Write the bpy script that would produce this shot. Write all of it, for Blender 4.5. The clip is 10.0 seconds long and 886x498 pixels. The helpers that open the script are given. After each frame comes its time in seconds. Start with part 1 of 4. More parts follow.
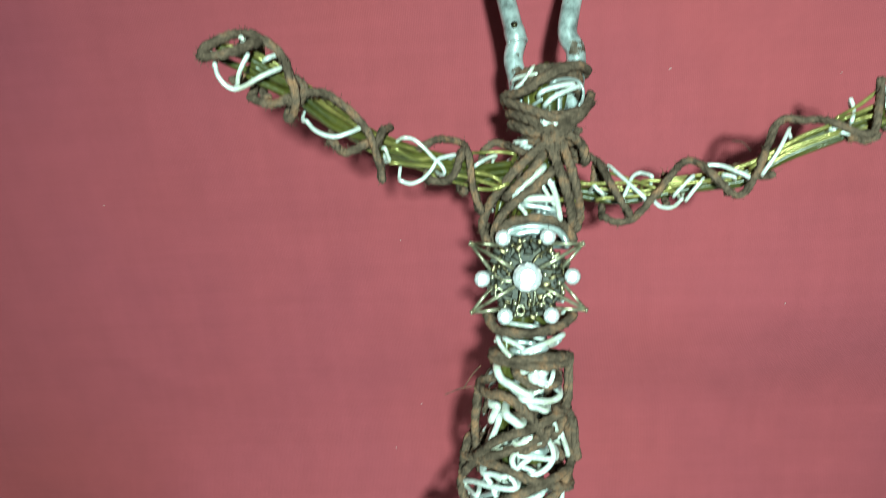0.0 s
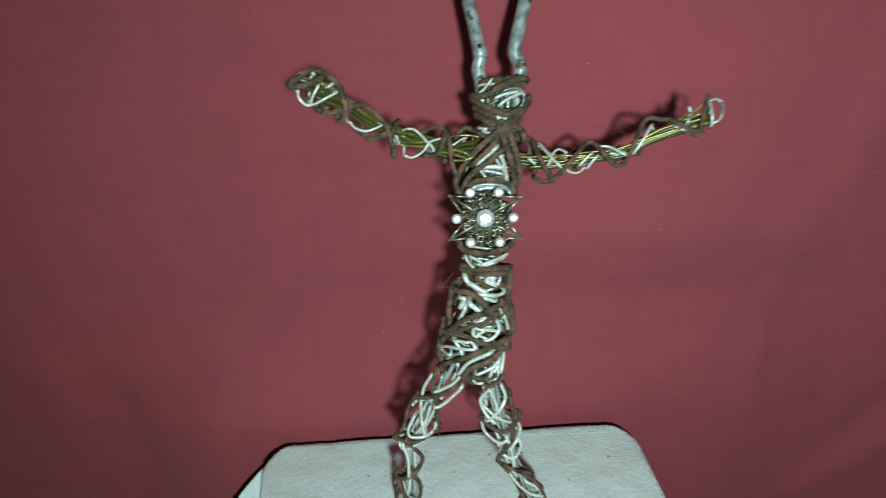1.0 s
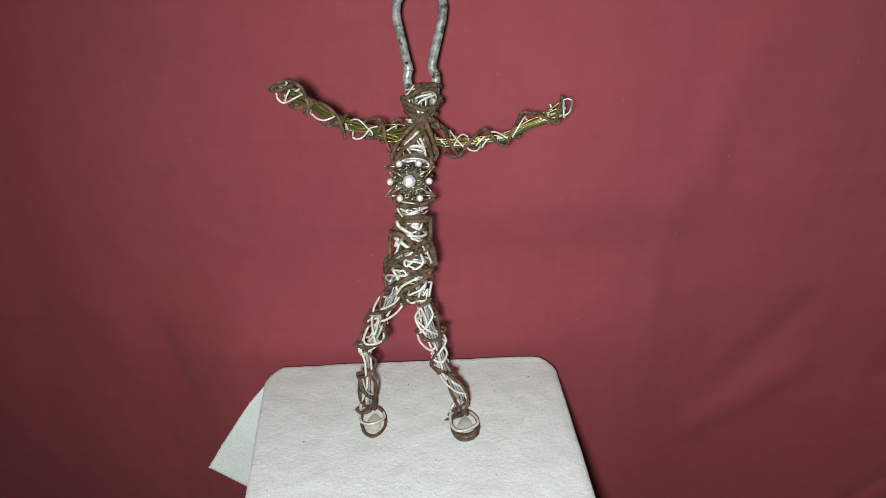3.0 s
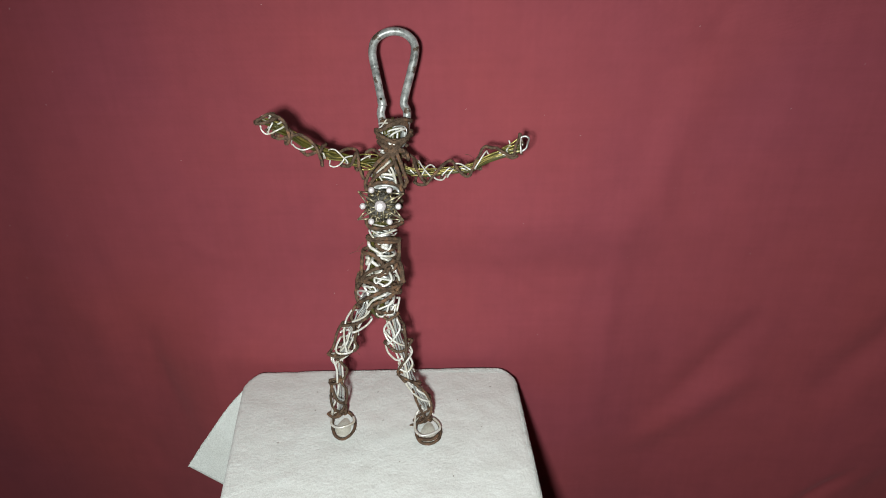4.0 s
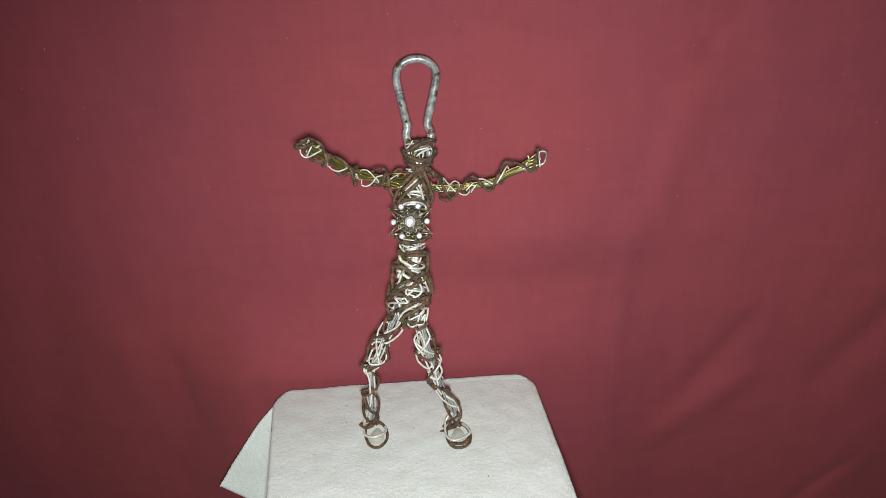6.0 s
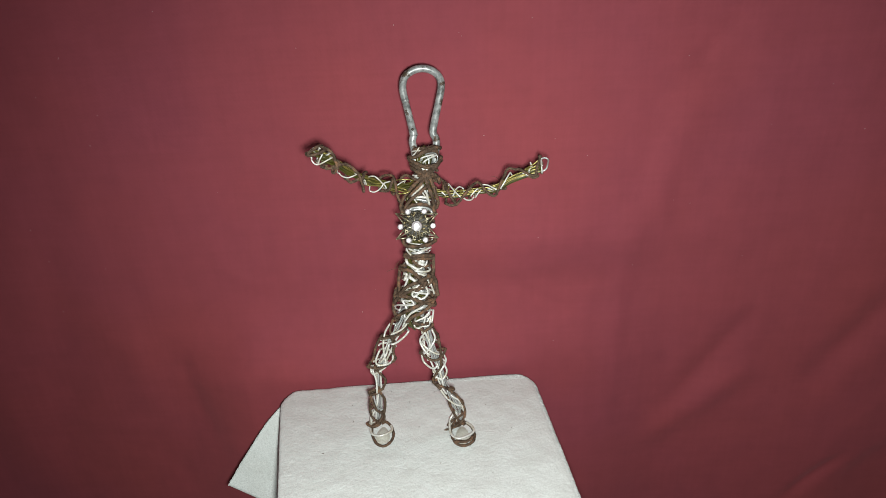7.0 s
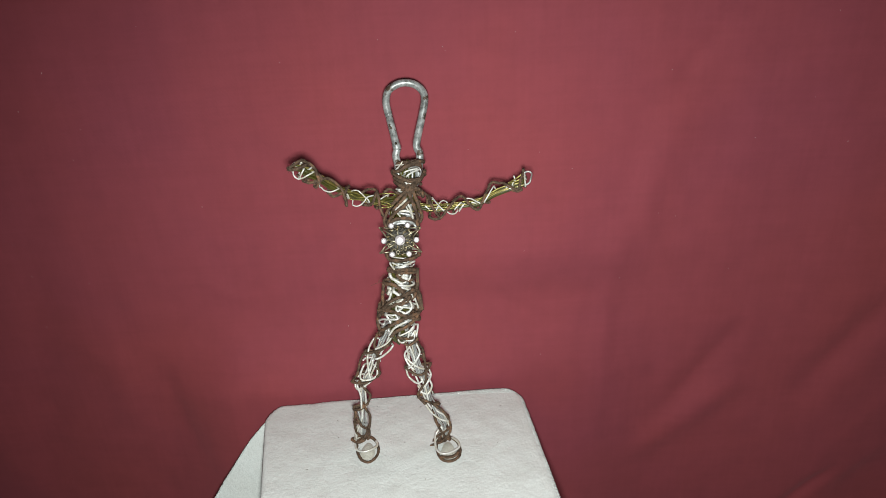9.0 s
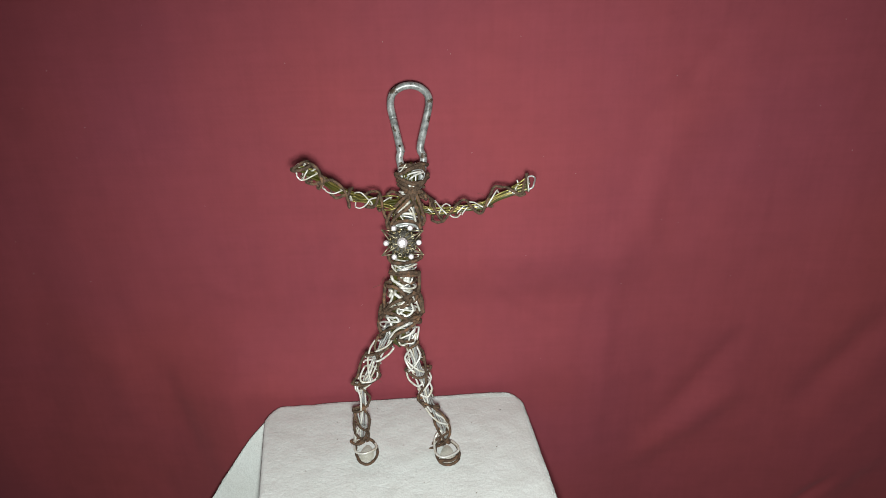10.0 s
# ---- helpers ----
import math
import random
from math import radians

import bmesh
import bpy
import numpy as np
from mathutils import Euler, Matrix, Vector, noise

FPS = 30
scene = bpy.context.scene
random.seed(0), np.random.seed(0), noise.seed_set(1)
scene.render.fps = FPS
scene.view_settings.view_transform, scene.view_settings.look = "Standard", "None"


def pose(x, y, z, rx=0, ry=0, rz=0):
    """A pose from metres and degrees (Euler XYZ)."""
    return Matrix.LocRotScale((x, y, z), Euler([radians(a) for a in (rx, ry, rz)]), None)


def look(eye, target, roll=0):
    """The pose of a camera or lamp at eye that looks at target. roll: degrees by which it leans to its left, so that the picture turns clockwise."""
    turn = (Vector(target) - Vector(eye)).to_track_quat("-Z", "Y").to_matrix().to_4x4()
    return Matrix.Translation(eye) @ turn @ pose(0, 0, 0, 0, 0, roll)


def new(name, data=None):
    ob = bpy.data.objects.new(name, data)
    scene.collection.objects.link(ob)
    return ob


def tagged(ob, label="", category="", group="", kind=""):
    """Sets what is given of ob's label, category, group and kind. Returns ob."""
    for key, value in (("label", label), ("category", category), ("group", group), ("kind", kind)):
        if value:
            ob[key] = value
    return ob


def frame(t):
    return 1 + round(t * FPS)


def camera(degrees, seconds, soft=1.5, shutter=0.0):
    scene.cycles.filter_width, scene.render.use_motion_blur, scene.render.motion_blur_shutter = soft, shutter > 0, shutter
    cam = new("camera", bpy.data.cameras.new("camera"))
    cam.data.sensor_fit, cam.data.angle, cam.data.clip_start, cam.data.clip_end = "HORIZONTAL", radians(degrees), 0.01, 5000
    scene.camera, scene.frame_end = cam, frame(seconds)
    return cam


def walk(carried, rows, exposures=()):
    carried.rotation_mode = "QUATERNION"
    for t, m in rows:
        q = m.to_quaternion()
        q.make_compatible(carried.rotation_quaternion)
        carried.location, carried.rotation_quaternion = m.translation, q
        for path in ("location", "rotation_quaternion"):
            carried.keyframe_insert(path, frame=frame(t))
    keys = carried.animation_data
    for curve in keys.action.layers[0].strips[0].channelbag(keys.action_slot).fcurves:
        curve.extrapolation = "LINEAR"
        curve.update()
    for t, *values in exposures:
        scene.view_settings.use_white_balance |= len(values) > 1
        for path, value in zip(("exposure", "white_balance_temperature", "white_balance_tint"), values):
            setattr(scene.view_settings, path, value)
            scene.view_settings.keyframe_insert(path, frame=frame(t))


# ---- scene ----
cam = camera(71.24, 10.0, soft=0.55, shutter=0.2)
PATH = [
    (0, (-0.0006, -0.1544, 0.2833), (-0.0845, 0.7887, -0.0385), -4.12),
    (0.2, (-0.0045, -0.1472, 0.3040), (-0.0436, 0.7893, -0.0447), -2.37),
    (0.5, (-0.0107, -0.1568, 0.3023), (-0.0045, 0.7444, -0.1309), -1.38),
    (0.7, (-0.0164, -0.2017, 0.3046), (-0.0377, 0.6940, -0.1397), -2.31),
    (0.9, (-0.0179, -0.2311, 0.3277), (-0.0275, 0.6549, -0.1358), -1.80),
    (1, (-0.0113, -0.2494, 0.3387), (-0.0143, 0.6371, -0.1239), -1.99),
    (1.2, (0.0304, -0.2780, 0.3525), (-0.0221, 0.5993, -0.1246), -1.88),
    (1.5, (0.0230, -0.3194, 0.3528), (-0.0060, 0.5555, -0.1304), -2.87),
    (2, (0.0202, -0.3531, 0.3454), (-0.0479, 0.5240, -0.1302), -6.86),
    (2.5, (0.0155, -0.3646, 0.3466), (-0.0540, 0.5168, -0.1207), -6.37),
    (2.7, (0.0304, -0.3717, 0.3532), (-0.0301, 0.5149, -0.1053), -4.74),
    (3.8, (0.0823, -0.4207, 0.3845), (0.0281, 0.4766, -0.0535), -1.35),
    (4, (0.0756, -0.4217, 0.3911), (0.0393, 0.4776, -0.0447), -0.96),
    (4.5, (0.0617, -0.4355, 0.3986), (0.0674, 0.4786, -0.0069), -1.07),
    (5, (0.0336, -0.4475, 0.3961), (0.0289, 0.4687, -0.0045), -1.89),
    (5.5, (0.0390, -0.4492, 0.3928), (0.0330, 0.4666, -0.0087), -2.37),
    (7, (0.0245, -0.4692, 0.4039), (0.0361, 0.4479, 0.0054), -2.34),
    (7.5, (0.0329, -0.4717, 0.4011), (0.0432, 0.4482, 0.0089), -2.59),
    (8, (0.0356, -0.4734, 0.4035), (0.0511, 0.4488, 0.0170), -2.62),
    (8.5, (0.0379, -0.4699, 0.4048), (0.0492, 0.4568, 0.0293), -2.70),
    (9, (0.0355, -0.4669, 0.4048), (0.0540, 0.4571, 0.0230), -2.35),
    (9.5, (0.0362, -0.4656, 0.4043), (0.0521, 0.4591, 0.0239), -1.99),
    (10, (0.0348, -0.4659, 0.4060), (0.0513, 0.4591, 0.0266), -1.53),
]
walk(cam, [(t, look(eye, target, roll)) for t, eye, target, roll in PATH],
     exposures=((0, 0.80, 5350, -30), (0.5, 0.46, 5350, -30), (1.0, -0.15, 5450, -19), (1.5, -0.33, 5750, -9), (2.0, -0.06, 6200, 5), (2.7, 0.0, 6400, 9), (4.0, 0.0, 6500, 10), (10.0, 0.0, 6500, 10)))


# ---- light: the dim room and the torch held beside the lens ----
world = bpy.data.worlds.new("room_dusk")
world.use_nodes = True
world.node_tree.nodes["Background"].inputs[0].default_value = (0.9, 0.92, 1.0, 1)
world.node_tree.nodes["Background"].inputs[1].default_value = 0.25
scene.world = world

torch = new("torch_light", bpy.data.lights.new("torch_light", "SPOT"))
torch.data.energy = 16.4
torch.data.color = (0.95, 1.0, 0.965)
torch.data.spot_size = radians(172)
torch.data.spot_blend = 1.0
torch.data.shadow_soft_size = 0.017
torch.matrix_world = look((0.037, -0.468, 0.381), (0.195, 0.13, -0.185))


# ---- materials ----
def material(name, rough=0.5, metal=0.0):
    m = bpy.data.materials.new(name)
    m.use_nodes = True
    b = m.node_tree.nodes["Principled BSDF"]
    b.inputs["Roughness"].default_value = rough
    b.inputs["Metallic"].default_value = metal
    return m, m.node_tree.nodes, m.node_tree.links, b


def node(nodes, kind, **inputs):
    n = nodes.new(kind)
    for key, value in inputs.items():
        n.inputs[key.replace("_", " ")].default_value = value
    return n


def noise_tex(nodes, links, scale, detail=4, rough=0.55):
    co = nodes.new("ShaderNodeTexCoord")
    n = node(nodes, "ShaderNodeTexNoise", Scale=scale, Detail=detail, Roughness=rough)
    links.new(co.outputs["Object"], n.inputs["Vector"])
    return n


def ramp(nodes, links, source, stops):
    r = nodes.new("ShaderNodeValToRGB")
    while len(r.color_ramp.elements) < len(stops):
        r.color_ramp.elements.new(0.5)
    for e, (at, colour) in zip(r.color_ramp.elements, stops):
        e.position, e.color = at, (*colour, 1)
    links.new(source, r.inputs["Fac"])
    return r


def mixed(nodes, links, fac, a, b, mode="MIX"):
    m = nodes.new("ShaderNodeMix")
    m.data_type, m.blend_type = "RGBA", mode
    for socket, value in ((m.inputs[0], fac), (m.inputs[6], a), (m.inputs[7], b)):
        if hasattr(value, "is_linked"):
            links.new(value, socket)
        elif isinstance(value, float):
            socket.default_value = value
        else:
            socket.default_value = (*value, 1)
    return m.outputs[2]


def bump(nodes, links, b, height, strength, distance):
    n = node(nodes, "ShaderNodeBump", Strength=strength, Distance=distance)
    links.new(height, n.inputs["Height"])
    links.new(n.outputs[0], b.inputs["Normal"])


def spotted(name, base, other, scale, low, high, rough, metal=0.0, grain=900, relief=0.3, depth=0.0004):
    """A surface of two colours in patches, with a fine grain relief."""
    m, n, l, b = material(name, rough, metal)
    patches = noise_tex(n, l, scale)
    fine = noise_tex(n, l, grain, 3)
    col = ramp(n, l, patches.outputs[0], ((low, base), (high, other)))
    shade = ramp(n, l, fine.outputs[0], ((0.3, (0.72, 0.72, 0.72)), (0.7, (1.0, 1.0, 1.0))))
    l.new(mixed(n, l, 1.0, col.outputs[0], shade.outputs[0], "MULTIPLY"), b.inputs["Base Color"])
    bump(n, l, b, fine.outputs[0], relief, depth)
    return m


def curtain_material():
    m, n, l, b = material("burgundy_cloth", 0.82)
    large = noise_tex(n, l, 3.2, 3)
    mottle = noise_tex(n, l, 45, 5, 0.7)
    col = ramp(n, l, large.outputs[0], ((0.3, (0.292, 0.060, 0.081)), (0.7, (0.325, 0.063, 0.070))))
    # random mottle; the cloth's uneven sheen is put into its colour
    shade = ramp(n, l, mottle.outputs[0], ((0.25, (0.91, 0.91, 0.93)), (0.75, (1.04, 1.03, 1.03))))
    toned = mixed(n, l, 1.0, col.outputs[0], shade.outputs[0], "MULTIPLY")
    # slubs of the weave: thin streaks along the warp and across it
    at = n.new("ShaderNodeTexCoord")
    for size in ((190.0, 190.0, 9.0), (11.0, 11.0, 240.0)):
        turn = node(n, "ShaderNodeMapping", Scale=size)
        slub = node(n, "ShaderNodeTexNoise", Scale=1.0, Detail=3.0)
        l.new(at.outputs["Object"], turn.inputs["Vector"])
        l.new(turn.outputs[0], slub.inputs["Vector"])
        thread = ramp(n, l, slub.outputs[0], ((0.3, (0.975, 0.97, 0.97)), (0.7, (1.015, 1.015, 1.02))))
        toned = mixed(n, l, 1.0, toned, thread.outputs[0], "MULTIPLY")
    l.new(toned, b.inputs["Base Color"])
    b.inputs["Sheen Weight"].default_value = 0.25
    b.inputs["Sheen Roughness"].default_value = 0.5
    b.inputs["Sheen Tint"].default_value = (0.9, 0.45, 0.5, 1)
    b.inputs["Specular IOR Level"].default_value = 0.25
    co = n.new("ShaderNodeTexCoord")
    warp = node(n, "ShaderNodeTexWave", Scale=420.0, Distortion=0.6)
    warp.bands_direction = "X"
    weft = node(n, "ShaderNodeTexWave", Scale=420.0, Distortion=0.6)
    weft.bands_direction = "Z"
    l.new(co.outputs["Object"], warp.inputs["Vector"])
    l.new(co.outputs["Object"], weft.inputs["Vector"])
    weave = mixed(n, l, 0.5, warp.outputs[0], weft.outputs[0])
    bump(n, l, b, mixed(n, l, 0.72, weave, mottle.outputs[0]), 0.3, 0.0007)
    return m


def towel_material():
    m, n, l, b = material("white_terry", 0.95)
    stain = noise_tex(n, l, 34, 5, 0.65)
    pile = noise_tex(n, l, 900, 4, 0.75)
    clump = noise_tex(n, l, 230, 3, 0.6)
    col = ramp(n, l, stain.outputs[0], ((0.3, (0.755, 0.785, 0.755)), (0.65, (0.825, 0.865, 0.845))))
    shade = ramp(n, l, pile.outputs[0], ((0.36, (0.82, 0.82, 0.815)), (0.58, (1.03, 1.03, 1.03))))
    l.new(mixed(n, l, 1.0, col.outputs[0], shade.outputs[0], "MULTIPLY"), b.inputs["Base Color"])
    b.inputs["Sheen Weight"].default_value = 0.3
    b.inputs["Specular IOR Level"].default_value = 0.1
    bump(n, l, b, mixed(n, l, 0.7, pile.outputs[0], clump.outputs[0]), 0.45, 0.0026)
    return m


def twine_material():
    m, n, l, b = material("brown_twine", 0.9)
    fibre = noise_tex(n, l, 1400, 3, 0.7)
    patch = noise_tex(n, l, 190, 4, 0.65)
    col = ramp(n, l, patch.outputs[0], ((0.3, (0.048, 0.032, 0.022)), (0.52, (0.145, 0.097, 0.068)), (0.70, (0.30, 0.155, 0.085))))
    shade = ramp(n, l, fibre.outputs[0], ((0.3, (0.55, 0.55, 0.55)), (0.7, (1.15, 1.15, 1.15))))
    l.new(mixed(n, l, 1.0, col.outputs[0], shade.outputs[0], "MULTIPLY"), b.inputs["Base Color"])
    b.inputs["Specular IOR Level"].default_value = 0.15
    bump(n, l, b, fibre.outputs[0], 0.8, 0.0004)
    return m


def galvanised_material():
    m, n, l, b = material("galvanised_steel", 0.5, 0.35)
    blotch = noise_tex(n, l, 160, 5, 0.65)
    rust = noise_tex(n, l, 95, 5, 0.7)
    grey = ramp(n, l, blotch.outputs[0], ((0.34, (0.15, 0.155, 0.15)), (0.60, (0.53, 0.55, 0.54))))
    where = ramp(n, l, rust.outputs[0], ((0.57, (0, 0, 0)), (0.62, (1, 1, 1))))
    l.new(mixed(n, l, where.outputs[0], grey.outputs[0], (0.09, 0.06, 0.04)), b.inputs["Base Color"])
    dull = ramp(n, l, rust.outputs[0], ((0.58, (0.40, 0.40, 0.40)), (0.7, (0.85, 0.85, 0.85))))
    l.new(dull.outputs[0], b.inputs["Roughness"])
    bump(n, l, b, blotch.outputs[0], 0.25, 0.0004)
    return m


def crystal_material():
    m, n, l, b = material("whitened_rhinestone", 0.15, 0.42)
    # opaque pinkish white: torchlight thrown back by clear stones is put into the colour
    b.inputs["Base Color"].default_value = (0.92, 0.86, 0.88, 1)
    b.inputs["Specular IOR Level"].default_value = 0.9
    b.inputs["Coat Weight"].default_value = 1.0
    b.inputs["Coat Roughness"].default_value = 0.03
    return m


CURTAIN = curtain_material()
TERRY = towel_material()
TWINE = twine_material()
IVORY = spotted("ivory_coated_wire", (0.88, 0.87, 0.82), (0.62, 0.56, 0.42), 120, 0.46, 0.70, 0.30, 0.2)
SILVER = spotted("bare_aluminium_wire", (0.70, 0.72, 0.71), (0.45, 0.46, 0.44), 150, 0.4, 0.7, 0.34, 0.55)
BRASS = spotted("yellow_enamelled_wire", (0.40, 0.33, 0.10), (0.20, 0.18, 0.05), 140, 0.4, 0.7, 0.30, 0.45)
OLIVE = spotted("olive_plastic_wire", (0.052, 0.050, 0.010), (0.110, 0.094, 0.016), 90, 0.4, 0.7, 0.33)
STEEL = galvanised_material()
BRONZE = spotted("antique_brass", (0.20, 0.155, 0.085), (0.07, 0.055, 0.035), 260, 0.4, 0.65, 0.36, 0.9)
DARK_BRASS = spotted("dark_brass", (0.030, 0.025, 0.017), (0.080, 0.064, 0.034), 420, 0.45, 0.7, 0.55, 0.3)
# lighter brass: its own tone and the torch's glints in one colour
BRIGHT_BRASS = spotted("bright_brass", (0.52, 0.46, 0.32), (0.17, 0.135, 0.08), 300, 0.42, 0.66, 0.30, 0.7)
CRYSTAL = crystal_material()
# kept pale so that the unseen walls throw light into the shadows
PLASTER = spotted("matt_wall_paint", (0.80, 0.79, 0.76), (0.76, 0.75, 0.72), 2.0, 0.35, 0.65, 0.9, grain=160)
WOOD = spotted("brown_wood", (0.20, 0.12, 0.065), (0.13, 0.075, 0.04), 14, 0.35, 0.65, 0.55, grain=240)


# ---- mesh helpers ----
class Skin:
    """Collects vertices, faces and materials for one mesh."""

    def __init__(self):
        self.verts, self.faces, self.slots, self.mats = [], [], [], []

    def slot(self, mat):
        if mat not in self.mats:
            self.mats.append(mat)
        return self.mats.index(mat)

    def tube(self, path, radius, mat, sides=6, taper=False):
        """A round tube along a path of Vectors; radius is a number or one for each point."""
        k, n, base = self.slot(mat), len(path), len(self.verts)
        side = None
        for i, p in enumerate(path):
            t = (path[min(i + 1, n - 1)] - path[max(i - 1, 0)]).normalized()
            if side is None:
                side = t.orthogonal().normalized()
            side = (side - t * side.dot(t)).normalized()
            up = t.cross(side)
            r = radius[i] if isinstance(radius, (list, tuple)) else radius
            if taper and i in (0, n - 1):
                r *= 0.35
            for j in range(sides):
                a = 2 * math.pi * j / sides
                self.verts.append(p + (side * math.cos(a) + up * math.sin(a)) * r)
        for i in range(n - 1):
            for j in range(sides):
                a, b = base + i * sides + j, base + i * sides + (j + 1) % sides
                self.faces.append((a, b, b + sides, a + sides))
                self.slots.append(k)
        for ring in (tuple(base + j for j in reversed(range(sides))), tuple(base + (n - 1) * sides + j for j in range(sides))):
            self.faces.append(ring)
            self.slots.append(k)

    def mesh(self, name):
        me = bpy.data.meshes.new(name)
        me.from_pydata([tuple(v) for v in self.verts], [], self.faces)
        for m in self.mats:
            me.materials.append(m)
        me.polygons.foreach_set("material_index", self.slots)
        me.polygons.foreach_set("use_smooth", [True] * len(self.faces))
        me.update()
        return me


def smooth(points, steps=5, closed=False):
    """A Catmull-Rom curve through Vectors."""
    n, out = len(points), []
    for i in range(n if closed else n - 1):
        if closed:
            a, b, c, d = (points[(i + k) % n] for k in (-1, 0, 1, 2))
        else:
            a, b, c, d = points[max(i - 1, 0)], points[i], points[i + 1], points[min(i + 2, n - 1)]
        for k in range(steps):
            t = k / steps
            out.append(0.5 * ((2 * b) + (c - a) * t + (2 * a - 5 * b + 4 * c - d) * t * t + (3 * b - a - 3 * c + d) * t ** 3))
    out.append(points[0].copy() if closed else points[-1].copy())
    return out


def part(name, bm, mat, parent, label="", flat=False):
    """Links a bmesh as one mesh object under a thing or a part."""
    me = bpy.data.meshes.new(name)
    bm.to_mesh(me)
    bm.free()
    me.materials.append(mat)
    me.polygons.foreach_set("use_smooth", [not flat] * len(me.polygons))
    ob = new(name, me)
    ob.parent = parent
    if label:
        ob["label"] = label
    return ob


def skin_part(name, skin, parent, label=""):
    ob = new(name, skin.mesh(name))
    ob.parent = parent
    if label:
        ob["label"] = label
    return ob


def box(x0, x1, y0, y1, z0, z1, bevel=0.0):
    bm = bmesh.new()
    bmesh.ops.create_cube(bm, size=1)
    for v in bm.verts:
        v.co = ((x0 + x1) / 2 + v.co.x * (x1 - x0), (y0 + y1) / 2 + v.co.y * (y1 - y0), (z0 + z1) / 2 + v.co.z * (z1 - z0))
    if bevel:
        bmesh.ops.bevel(bm, geom=bm.edges[:], offset=bevel, segments=2, affect="EDGES", profile=0.5)
    return bm


# ---- the unseen room that closes the place; its pale paint bounces light ----
def setting(name, bm, mat, label):
    ob = part(name, bm, mat, None, flat=True)
    return tagged(ob, label, "wall" if "wall" in name else name, kind="structure")


setting("floor", box(-1.7, 1.7, -2.3, 0.6, -0.80, -0.75), WOOD, "plain brown wooden floor of the room")
setting("ceiling", box(-1.7, 1.7, -2.3, 0.6, 1.75, 1.80), PLASTER, "plain pale painted ceiling")
setting("wall_north", box(-1.7, 1.7, 0.5, 0.6, -0.75, 1.75), PLASTER, "plain pale painted wall behind the cloth")
setting("wall_south", box(-1.7, 1.7, -2.3, -2.2, -0.75, 1.75), PLASTER, "plain pale painted wall")
setting("wall_east", box(1.6, 1.7, -2.2, 0.5, -0.75, 1.75), PLASTER, "plain pale painted side wall")
setting("wall_west", box(-1.7, -1.6, -2.2, 0.5, -0.75, 1.75), PLASTER, "plain pale painted side wall")

# ---- the burgundy cloth behind the table ----
# Folds: start and end in x and z, width, depth; they fade towards both ends.
FOLDS = (
    (0.232, 0.160, 0.208, -0.100, 0.016, 0.0032),
    (0.245, 0.260, 0.228, -0.120, 0.014, -0.0018),
    (0.375, 0.050, 0.300, -0.060, 0.014, -0.0040),
    (0.380, -0.020, 0.265, -0.120, 0.017, 0.0048),
    (0.540, -0.120, 0.450, -0.220, 0.008, -0.0048),
    (0.535, 0.080, 0.455, -0.040, 0.020, -0.0056),
    (0.620, -0.020, 0.500, -0.160, 0.024, 0.0072),
    (0.315, 0.370, 0.280, 0.320, 0.010, -0.0022),
    (0.285, 0.300, 0.230, 0.130, 0.022, 0.0035),
    (-0.272, 0.040, -0.235, -0.110, 0.013, -0.0027),
    (-0.335, 0.090, -0.280, -0.120, 0.025, 0.0033),
    (-0.370, 0.200, -0.430, -0.120, 0.028, -0.0039),
    (-0.500, 0.300, -0.480, -0.200, 0.034, 0.0048),
    (-0.210, 0.135, -0.130, 0.085, 0.006, 0.0011),
    (-0.190, 0.115, -0.090, 0.070, 0.005, -0.0010),
    (-0.160, 0.095, -0.050, 0.060, 0.006, 0.0010),
    (0.090, 0.130, 0.170, 0.070, 0.007, 0.0010),
    (0.110, 0.100, 0.200, 0.050, 0.006, -0.0009),
)


def cloth_y(x, z):
    y = 0.127 + 0.008 * math.sin(x * 4.1 + 0.6) + 0.02 * max(0.0, abs(x - 0.05) - 0.25)
    y += 0.007 * noise.noise((x * 3.0, z * 2.0, 1.7)) + 0.0022 * noise.noise((x * 11.0, z * 6.0, 4.2)) + 0.0007 * noise.noise((x * 34.0, z * 26.0, 7.1))
    # it is turned nearer on one side to brighten it, and bellies out above the table
    y -= 0.03 * min(max(x - 0.02, -0.6), 0.6)
    rise = min(max((z - 0.095) / 0.065, 0.0), 1.0)
    y -= 0.013 * rise * rise * (3 - 2 * rise) * math.exp(-max(0.0, z - 0.16) / 0.12) * math.exp(-((x - 0.13) / 0.15) ** 2)
    for x0, z0, x1, z1, width, depth in FOLDS:
        dx, dz = x1 - x0, z1 - z0
        k = ((x - x0) * dx + (z - z0) * dz) / (dx * dx + dz * dz)
        off = ((x - x0) * dz - (z - z0) * dx) / math.hypot(dx, dz)
        fade = math.exp(-((k - 0.5) / 0.5) ** 4) if -1 < k < 2 else 0.0
        y -= depth * fade * math.exp(-(off / width) ** 2)
    low = max(0.0, -0.05 - z)
    y += low * 0.03 * math.sin(x * 27 + 1.5 * math.sin(x * 9))
    # near the table the cloth hangs against the towel's far edge
    rest = 0.1085 + 0.045 * min(max(x, -0.16), 0.15)
    near = min(max((0.10 - z) / 0.10, 0.0), 1.0) * min(max((0.30 - abs(x)) / 0.12, 0.0), 1.0)
    near = near * near * (3 - 2 * near)
    return max(y + (rest + 0.002 - y) * near, rest)


